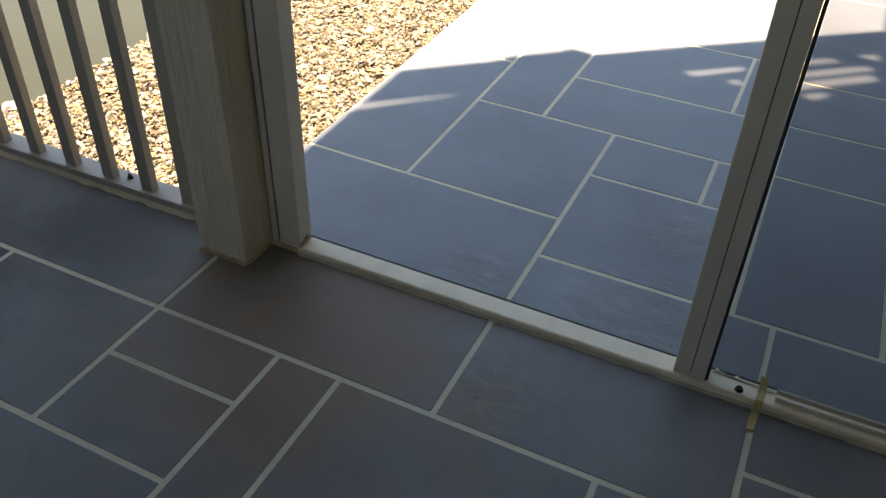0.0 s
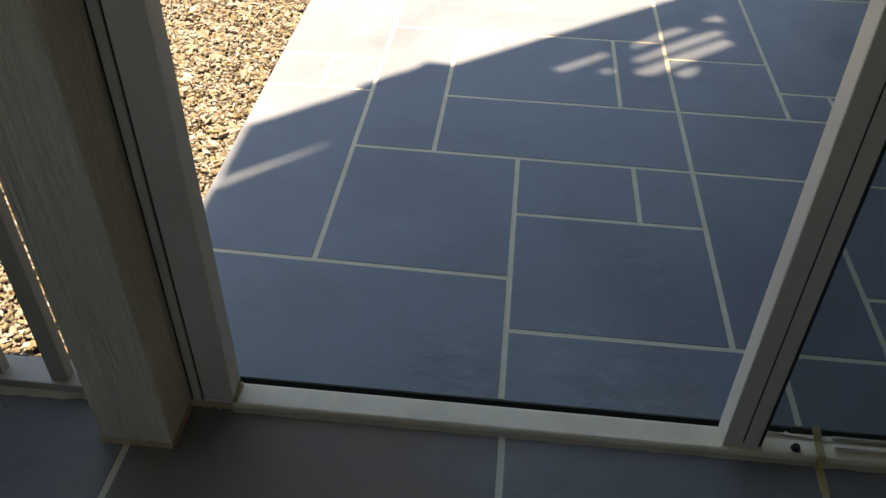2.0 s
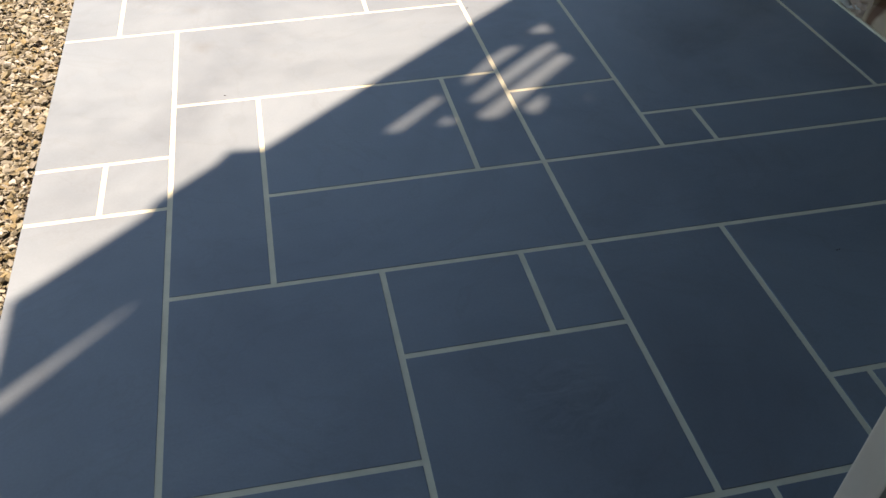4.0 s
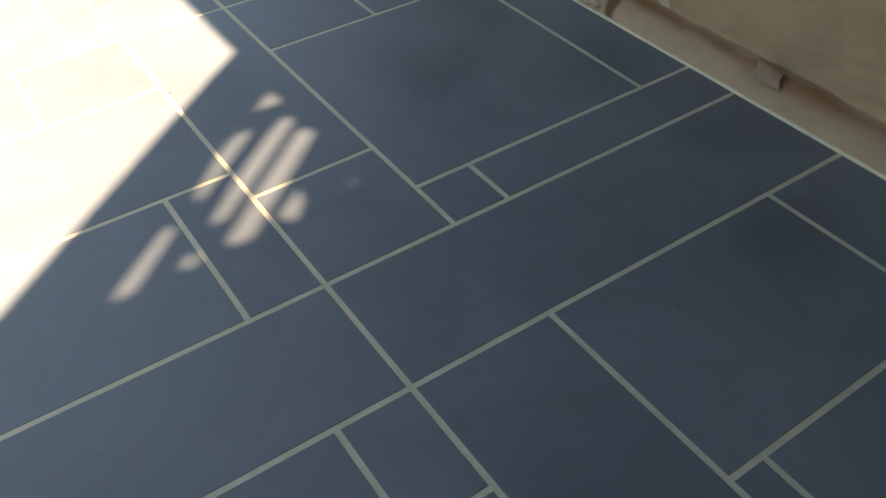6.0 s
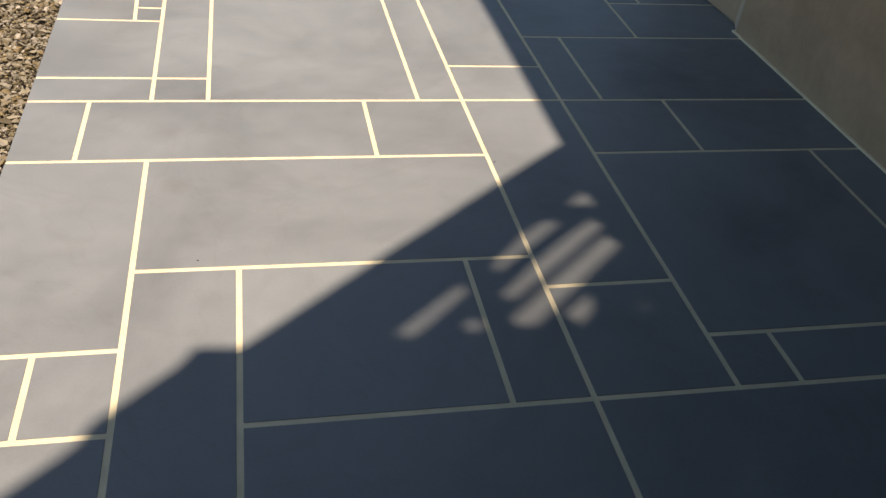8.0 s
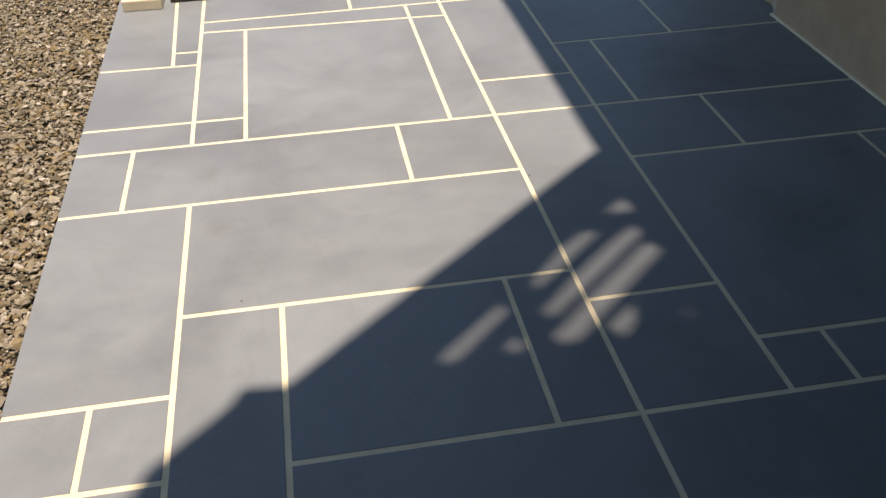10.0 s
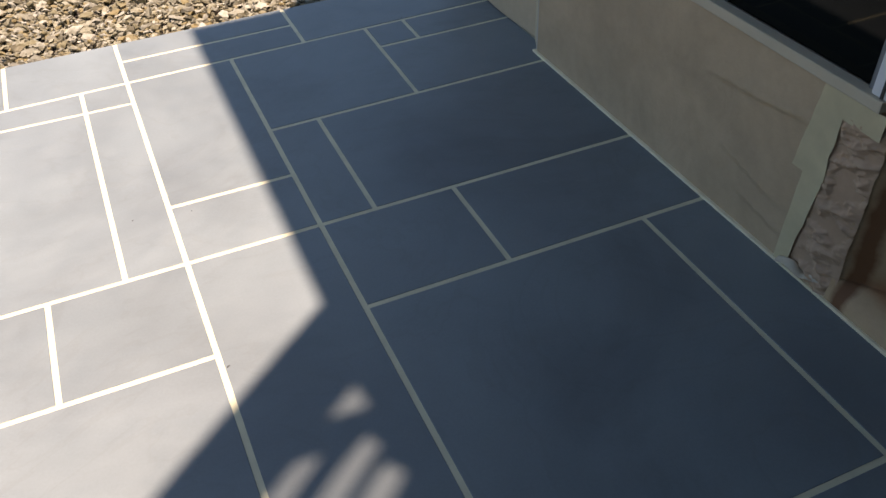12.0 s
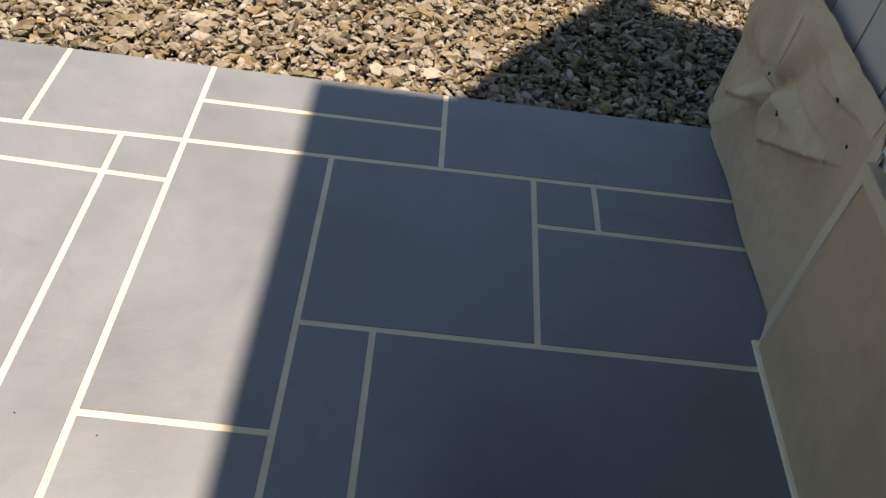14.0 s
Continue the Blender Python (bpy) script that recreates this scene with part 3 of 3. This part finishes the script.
part("pane", boxed(1.713, 1.718, 1.346, 2.544, 0.4775, 2.1), GLASS, window)
part("mullion", boxed(1.706, 1.7125, 1.782, 1.797, 0.4775, 2.1, bevel=0.002), MULLION, window, "dim grey-green mullion")
part("mullion", boxed(1.704, 1.7125, 1.803, 1.835, 0.4775, 2.1, bevel=0.002), MULLION, window, "dim grey-green mullion")
door = tagged(new("door_1"), "dark glass patio door half covered with masking paper", "door", kind="structure")
part("pane", boxed(1.822, 1.828, 0.05, 1.19, 0.05, 2.1), GLASS, door)
part("meeting_stile", boxed(1.796, 1.8215, 0.715, 0.790, 0.05, 2.1, bevel=0.003), WINDOW_WHITE, door)
part("gasket", boxed(1.806, 1.8215, 0.703, 0.7145, 0.05, 2.1), RUBBER, door)
part("door_frame", boxed(1.80, 1.85, 1.19, 1.238, 0.04, 2.1, bevel=0.003), WHITE, door)
part("door_frame", boxed(1.80, 1.85, 0.002, 0.05, 0.04, 2.1, bevel=0.003), WHITE, door)

# ---- masking paper and tape ----
def crease(y, z, a, b, height, soft):
    """A sharp fold from a to b in (y, z): full height along its lower lip, easing off above it and towards both ends."""
    (ay, az), (by, bz) = a, b
    length = math.hypot(by - ay, bz - az)
    uy, uz = (by - ay) / length, (bz - az) / length
    along = ((y - ay) * uy + (z - az) * uz) / length
    off = -(y - ay) * uz + (z - az) * uy
    if uy < 0:
        off = -off
    if along < 0 or along > 1 or off < -0.004:
        return 0.0
    rise = 1.0 if off > 0 else 1 + off / 0.004
    return height * rise * math.exp(-max(0.0, off) / soft) * math.sin(math.pi * along) ** 0.7


def wall_paper(u, v):
    y, z = 1.422 + 1.140 * u, 0.007 + 0.448 * v
    ease = min(1, 8 * v) * min(1, 8 * (1 - v)) * min(1, 7 * u) * min(1, 12 * (1 - u))
    folds = crease(y, z, (1.80, 0.312), (1.450, 0.354), 0.011, 0.05) + crease(y, z, (1.62, 0.085), (1.450, 0.060), 0.008, 0.025) + crease(y, z, (1.72, 0.17), (1.47, 0.12), 0.006, 0.05)
    return (1.692 + 0.004 * ease * (1 - 2 * v) - wrinkle(1, y, z, 0.007, 3.2) * ease - folds * min(1, 10 * v), y, z)


tagged(part("masking_paper", sheet(150, 60, wall_paper), PAPER, smooth=True), "smooth brown masking paper taped over the wall under the window", "paper", "masking paper")


def corner_tall(u):
    return 0.50 + 0.35 * max(0, (u - 0.62) / 0.38)


def corner_paper(u, v):
    y, z = 2.640 + 0.670 * u, 0.004 + corner_tall(u) * v
    if u > 0.9 and v < 0.06:
        z += 0.015
    dy, dz = y - 3.03, z - 0.29
    r = math.hypot(dy, dz)
    fan = 0.040 * math.sin(2.5 * math.atan2(dz, dy) + 0.6) ** 2 * math.exp(-r / 0.20) * min(1, r / 0.05)
    folds = (crease(y, z, (2.99, 0.190), (2.690, 0.372), 0.026, 0.055) + crease(y, z, (3.26, 0.120), (3.03, 0.262), 0.018, 0.05)
             + crease(y, z, (2.94, 0.410), (2.70, 0.455), 0.012, 0.03) + crease(y, z, (3.20, 0.300), (3.05, 0.330), 0.012, 0.04))
    return (1.736 - 0.014 * u - fan - (folds + abs(wrinkle(2, y, z, 0.013, 6.0))) * min(1, 6 * v) * min(1, 5 * u), y, z)


tagged(part("masking_paper", sheet(130, 110, corner_paper), PAPER_LIT, smooth=True), "creased brown masking paper folded round the house corner", "paper", "masking paper")
def step_paper(u, z, off=0.0):
    """The paper's way from the wall face back to the corner boards."""
    return (1.6915 + 0.0440 * u - off, 2.560 + 0.0970 * u - off * 0.4, z)


tagged(part("masking_paper", sheet(14, 24, lambda u, v: step_paper(u, 0.004 + 0.490 * v)), PAPER, smooth=True), "brown masking paper strip over the wall step", "paper", "masking paper")
tagged(part("masking_tape", sheet(10, 40, lambda u, v: step_paper(0.28 - 0.12 * v + (0.62 + 0.25 * v) * u + 0.05 * noise.noise(Vector((u, v * 5, 7))), 0.008 + 0.484 * v, 0.002)), TAPE_SOFT, smooth=True),
       "cream masking tape over the seam at the wall step", "tape", "masking tape")


def crumpled(u, v):
    y, z = 1.424 - 0.132 * u, 0.006 + 0.448 * v
    q = Vector((0.3, y * 13, z * 27))
    bend = noise.noise(Vector((y * 14, z * 5, 4))) * 0.5
    fold = (0.009 * (1 - abs(noise.noise(q + Vector((0, 0, bend)))) * 3.0) + 0.005 * (1 - abs(noise.noise(q * 2.2)) * 3.0) + 0.0025 * (1 - abs(noise.noise(q * 4.7)) * 3))
    ease = min(1, 4.0 * max(0.0, u - 0.10)) * min(1.0, 7 * (1 - v)) * min(1.0, 0.3 + 4 * (1 - u))
    return (1.692 + 0.006 * u * u - max(0.0, fold) * ease, y + 0.004 * u * noise.noise(q * 0.7), z)


tagged(part("masking_paper", sheet(60, 170, crumpled), PAPER_CREASED, smooth=True), "crumpled brown masking paper at the wall corner", "paper", "masking paper")


def door_plane(y, z):
    """How far in the paper over the door hangs; it swings out to the wall corner."""
    swing = min(1.0, max(0.0, (y - 1.150) / 0.150))
    return 1.787 - 0.088 * swing ** 1.6 - wrinkle(4, y, z * 2, 0.007, 4.0)


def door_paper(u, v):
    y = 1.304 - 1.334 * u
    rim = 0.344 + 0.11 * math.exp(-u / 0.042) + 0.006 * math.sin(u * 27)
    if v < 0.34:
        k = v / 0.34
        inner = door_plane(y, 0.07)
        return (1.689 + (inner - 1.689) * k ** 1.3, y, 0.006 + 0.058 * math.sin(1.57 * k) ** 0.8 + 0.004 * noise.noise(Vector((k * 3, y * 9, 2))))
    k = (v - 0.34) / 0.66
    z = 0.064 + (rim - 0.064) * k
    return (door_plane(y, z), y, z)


tagged(part("masking_paper", sheet(110, 60, door_paper), PAPER_SHADED, smooth=True), "brown masking paper folded over the door threshold and door", "paper", "masking paper")



def paper_flap(u, v):
    h = 0.034 * math.sin(math.pi * min(1, v * 1.1)) * (1 - 0.5 * u)
    return (1.712 + 0.060 * v + 0.006 * noise.noise(Vector((u * 6, v * 4, 8))), 0.755 - 0.075 * u + 0.018 * math.sin(v * 3.1), 0.050 + 0.012 * v + h)


tagged(part("paper_flap", sheet(12, 16, paper_flap), PAPER_FLAP, smooth=True), "small brown flap standing up from the masking paper", "paper", "masking paper")
tagged(part("torn_paper", sheet(40, 10, lambda u, v: (1.692 - 0.026 * v + 0.060 * u ** 2.0 + 0.006 * noise.noise(Vector((u * 5, v * 2, 3))), 1.436 - 0.180 * u, 0.008 + 0.030 * math.sin(v * 2.6) * (0.6 + abs(noise.noise(Vector((u * 2.6, 1, 0)))) * 1.1) + 0.003 * noise.noise(Vector((u * 7, v * 3, 0))))), TORN, smooth=True), "torn pale paper edge curling from the wall foot", "paper", "masking paper")


def tape_strip(a, b, width, across, lift=0.004, label="cream masking tape on the brown paper", end=None):
    a, b, across = Vector(a), Vector(b), Vector(across).normalized()

    def place(u, v):
        w = width + ((end or width) - width) * u
        p = a.lerp(b, u) + across * (v - 0.5) * w * (1 + 0.14 * noise.noise(Vector((u * 5, v * 2, a.y * 9))))
        return (p.x - lift - 0.001 * abs(noise.noise(p * 30)) - 0.002 * max(0.0, noise.noise(p * 9)), p.y, p.z)

    return tagged(part("masking_tape", sheet(40, 6, place), TAPE, smooth=True), label, "tape", "masking tape")


tape_strip((1.690, 1.440, 0.006), (1.690, 1.419, 0.275), 0.036, (0, 1, 0), 0.0035, end=0.056)
tape_strip((1.690, 1.436, 0.250), (1.690, 1.424, 0.455), 0.084, (0, 1, 0), 0.0055, end=0.060)
tape_strip((1.690, 1.452, 0.428), (1.692, 1.304, 0.428), 0.046, (0, 0, 1), 0.0075, end=0.052)
DOOR_TAPE = sheet(30, 5, lambda u, v: (door_plane(1.148 + 0.057 * u, 0.064 + 0.300 * u) - 0.003, 1.148 + 0.057 * u + (v - 0.5) * 0.044 * (1 + 0.15 * noise.noise(Vector((u * 4, v, 1)))), 0.064 + 0.300 * u))
tagged(part("masking_tape", DOOR_TAPE, TAPE_SOFT, smooth=True), "cream masking tape up the papered door", "tape", "masking tape")


def corner_tape(a, b, width, wide_end=1.0):
    """Tape that follows the creased paper on the house corner, from a to b in (y, z)."""
    a, b = Vector(a), Vector(b)
    across = Vector((-(b - a).y, (b - a).x)).normalized()

    def place(u, v):
        w = width * (1 + (wide_end - 1) * u) * (1 + 0.18 * noise.noise(Vector((u * 3, v, a.x * 9))))
        p = a.lerp(b, u) + across * (v - 0.5) * w
        k = (p.x - 2.640) / 0.670
        tall = corner_tall(k)
        return (corner_paper(k, (p.y - 0.004) / tall)[0] - 0.0013, p.x, p.y)

    return tagged(part("masking_tape", sheet(40, 8, place), TAPE_WORN, smooth=True), "cream masking tape smoothed over the creased paper", "tape", "masking tape")


corner_tape((2.665, 0.476), (3.050, 0.488), 0.050, 1.15)
corner_tape((3.050, 0.488), (3.290, 0.560), 0.056, 0.9)
corner_tape((3.285, 0.030), (3.045, 0.285), 0.046, 1.4)
corner_tape((3.035, 0.270), (3.092, 0.500), 0.056, 1.3)
corner_tape((3.000, 0.318), (2.735, 0.350), 0.056, 0.75)


def tear(y, z, length, tilt, seed):
    """A small torn hole with a dark inside and a lifted lip."""
    k = (y - 2.640) / 0.670
    x = corner_paper(k, (z - 0.004) / corner_tall(k))[0] - 0.003
    bm = bmesh.new()
    ring = []
    for i in range(10):
        a = 2 * math.pi * i / 10
        p, q = 0.5 * length * math.cos(a), 0.18 * length * math.sin(a) * (1 + 0.5 * noise.noise(Vector((i, seed, 0))))
        ring.append(bm.verts.new((x, y + p * math.cos(tilt) - q * math.sin(tilt), z + p * math.sin(tilt) + q * math.cos(tilt))))
    low = [bm.verts.new((x + 0.004, v.co.y, v.co.z)) for v in ring]
    bm.faces.new(ring)
    for i in range(10):
        bm.faces.new((ring[i], low[i], low[(i + 1) % 10], ring[(i + 1) % 10]))
    return tagged(part("torn_hole", bm, SPECK), "small dark tear in the creased masking paper", "tear", "tears in the paper")


for i, (y, z, length, tilt) in enumerate(((3.060, 0.309, 0.008, 1.3), (2.938, 0.298, 0.014, 1.2), (2.786, 0.443, 0.012, 0.3), (2.710, 0.401, 0.007, 0.8))):
    tear(y, z, length, tilt, i)

# ---- patio corner post ----
far_post = thing("fence_post", "cream square post standing on the patio corner", "post")
part("shaft", boxed(-0.770, -0.640, 3.150, 3.255, 0.0, 0.60, bevel=0.005), SILL, far_post)
part("skirt", boxed(-0.778, -0.626, 3.138, 3.262, 0.0, 0.045, bevel=0.006), SILL, far_post)
tagged(part("dark_board", boxed(-0.60, -0.45, 3.20, 3.24, 0.0, 0.10, bevel=0.004), DARK), "low dark block on the patio corner", "board")

# ---- gravel ----
def lump_mesh():
    bm = bmesh.new()
    bmesh.ops.create_icosphere(bm, subdivisions=1, radius=1.0)
    co = np.array([v.co[:] for v in bm.verts])
    tri = np.array([[v.index for v in f.verts] for f in bm.faces])
    bm.free()
    return co, tri


def stones(name, spots, sizes, material, label, category, seed, flat=0.62):
    """Many angular stones joined into one mesh."""
    rng = np.random.default_rng(seed)
    co, tri = lump_mesh()
    n = len(spots)
    pts = co[None] * rng.uniform(0.8, 1.15, (n, len(co), 1)) + rng.uniform(-0.40, 0.40, (n, len(co), 3))
    pts *= np.stack([rng.uniform(0.9, 1.75, n), rng.uniform(0.55, 1.05, n), rng.uniform(flat - 0.25, flat + 0.15, n)], 1)[:, None]
    a, b = rng.uniform(0, 6.283, n), rng.normal(0, 0.75, n)
    ca, sa, cb, sb = np.cos(a), np.sin(a), np.cos(b), np.sin(b)
    x, y, z = pts[..., 0], pts[..., 1], pts[..., 2]
    y, z = y * cb[:, None] - z * sb[:, None], y * sb[:, None] + z * cb[:, None]
    x, y = x * ca[:, None] - y * sa[:, None], x * sa[:, None] + y * ca[:, None]
    pts = np.stack([x, y, z], -1) * sizes[:, None, None] + spots[:, None]
    faces = (tri[None] + (np.arange(n) * len(co))[:, None, None]).reshape(-1, 3)
    me = bpy.data.meshes.new(name)
    me.vertices.add(n * len(co))
    me.vertices.foreach_set("co", pts.reshape(-1))
    me.loops.add(len(faces) * 3)
    me.loops.foreach_set("vertex_index", faces.reshape(-1).astype(np.int32))
    me.polygons.add(len(faces))
    me.polygons.foreach_set("loop_start", np.arange(0, len(faces) * 3, 3, dtype=np.int32))
    me.update(calc_edges=True)
    me.validate()
    me.shade_flat()
    me.materials.append(material)
    return tagged(new(name, me), label, category, kind="stuff")


def scatter(x0, x1, y0, y1, step, jitter, rng):
    gx, gy = np.meshgrid(np.arange(x0, x1, step), np.arange(y0, y1, step))
    p = np.stack([gx.ravel(), gy.ravel()], 1)
    return p + rng.uniform(-jitter, jitter, p.shape)


rng = np.random.default_rng(7)
west = scatter(-1.80, -0.765, -0.60, 4.0, 0.0096, 0.0058, rng)
north = scatter(-0.80, 2.4, 3.26, 4.6, 0.0134, 0.0080, rng)
west = west[(west[:, 0] < -0.792 - 0.010 * west[:, 1]) & ~((west[:, 1] > 3.26) & (west[:, 0] > -0.80))]
north = north[(north[:, 1] > 3.280) & ~((north[:, 0] > 1.72) & (north[:, 1] < 3.32))]
near = np.concatenate([west, north])
size = np.concatenate([np.clip(rng.lognormal(math.log(0.0060), 0.40, len(west)), 0.003, 0.016),
                       np.clip(rng.lognormal(math.log(0.0086), 0.42, len(north)), 0.004, 0.022)])
drop = np.where(near[:, 0] < -1.72, (-1.72 - near[:, 0]) * 3.0, 0.0)
spots = np.stack([near[:, 0], near[:, 1], -0.036 - drop + rng.uniform(-1, 1, len(near)) * np.where(near[:, 1] > 3.27, 0.014, 0.010)], 1)
stones("gravel", spots, size, STONE, "loose tan and brown angular gravel beside the patio", "gravel", 11)
n_rock = 70
rx = -1.69 + rng.uniform(-0.08, 0.05, n_rock)
ry = np.linspace(-0.9, 2.9, n_rock) + rng.uniform(-0.04, 0.04, n_rock)
stones("bank_stones", np.stack([rx, ry, np.full(n_rock, -0.05)], 1), rng.uniform(0.018, 0.036, n_rock), ROCK, "pale larger stones along the water's edge", "stones", 12)

# ---- small plants in the gravel ----
def tuft(x, y, seed):
    r = random.Random(seed)
    bm = bmesh.new()
    for i in range(14):
        a, h, w = r.uniform(0, 6.28), r.uniform(0.03, 0.08), r.uniform(0.002, 0.004)
        d = Vector((math.cos(a), math.sin(a), 0))
        s = Vector((-d.y, d.x, 0)) * w
        o = Vector((x, y, -0.045)) + d * r.uniform(0, 0.02)
        m = o + d * h * 0.3 + Vector((0, 0, h * 0.7))
        t = o + d * h * 0.8 + Vector((0, 0, h))
        v = [bm.verts.new(q) for q in (o - s, o + s, m + s * 0.8, m - s * 0.8, t)]
        bm.faces.new(v[:4])
        bm.faces.new((v[3], v[2], v[4]))
    return tagged(part("grass_tuft", bm, GREEN), "small green grass tuft growing in the gravel", "plant", "grass tufts")


for i, (x, y) in enumerate(((1.42, 3.98), (1.86, 3.98), (1.95, 4.05))):
    tuft(x, y, i)

# ---- specks on the floors ----
def speck(x, y, z, r, seed, label):
    q = random.Random(seed)
    bm = bmesh.new()
    bmesh.ops.create_icosphere(bm, subdivisions=1, radius=r)
    for v in bm.verts:
        v.co = Vector((v.co.x * q.uniform(0.6, 1.4) + x, v.co.y * q.uniform(0.6, 1.2) + y, v.co.z * 0.6 + z + r * 0.4))
    return tagged(part("debris", bm, SPECK), label, "debris", "dark specks")

for i, (x, y, z) in enumerate(((-0.915, -0.504, 0.027), (-1.023, -0.444, 0.058), (-0.909, -0.508, 0.027), (1.014, 0.338, 0), (1.008, 0.338, 0), (-0.312, 1.297, 0), (0.483, 1.677, 0), (0.375, 2.256, 0), (1.402, 3.007, 0), (0.517, 2.23, 0), (-0.31, 1.297, 0), (0.585, 1.154, 0), (0.48, 1.675, 0), (0.07, -0.688, 0.027))):
    speck(x, y, z, 0.0018, i, "tiny dark speck of debris on the floor")

# ---- floor panels ----
for row in PANELS.replace("\n", ";").split(";"):
    a, b, c, d = row.split()
    borders = [k for k, e in (("left", a == "edge"), ("right", b in ("wall", "far")), ("low", c == "sill"), ("high", d == "end")) if e]
    panel(patio, VL[a], VL[b], HL[c], HL[d], 0.0, PATIO, borders=borders)

PORCH_H = dict(front=(-0.430, 0.0), p1=(-0.765, -0.004), p2=(-0.914, 0.0), p3=(-1.117, -0.004), p4=(-0.632, 0.0), p5=(-1.45, 0.0), p6=(-1.30, 0.0), back=(-4.05, 0.0))
PORCH_V = dict(west=(-3.0, 0.0), q0=(-1.088, 0.0), q1=(-0.655, 0.0), q2=(-0.338, 0.0), q3=(-0.192, 0.0), q4=(0.012, 0.0), q5=(0.341, 0.0), q6=(0.571, 0.0), east=(1.9, 0.0), q7=(-1.75, 0.0))
PORCH_PANELS = """west q1 p1 front;q1 q4 p1 front;q4 q6 p1 front;q6 east p4 front;q6 east p1 p4;west q0 p3 p1;q0 q1 p3 p1;q1 q2 p2 p1;q1 q2 p3 p2
q2 q3 p5 p1;q3 q5 p5 p1;q5 east p5 p1;west q2 p5 p3;west q4 back p5;q4 east back p5"""
for row in PORCH_PANELS.replace("\n", ";").split(";"):
    a, b, c, d = row.split()
    borders = [k for k, e in (("left", a == "west"), ("right", b == "east"), ("low", c == "back"), ("high", d == "front")) if e]
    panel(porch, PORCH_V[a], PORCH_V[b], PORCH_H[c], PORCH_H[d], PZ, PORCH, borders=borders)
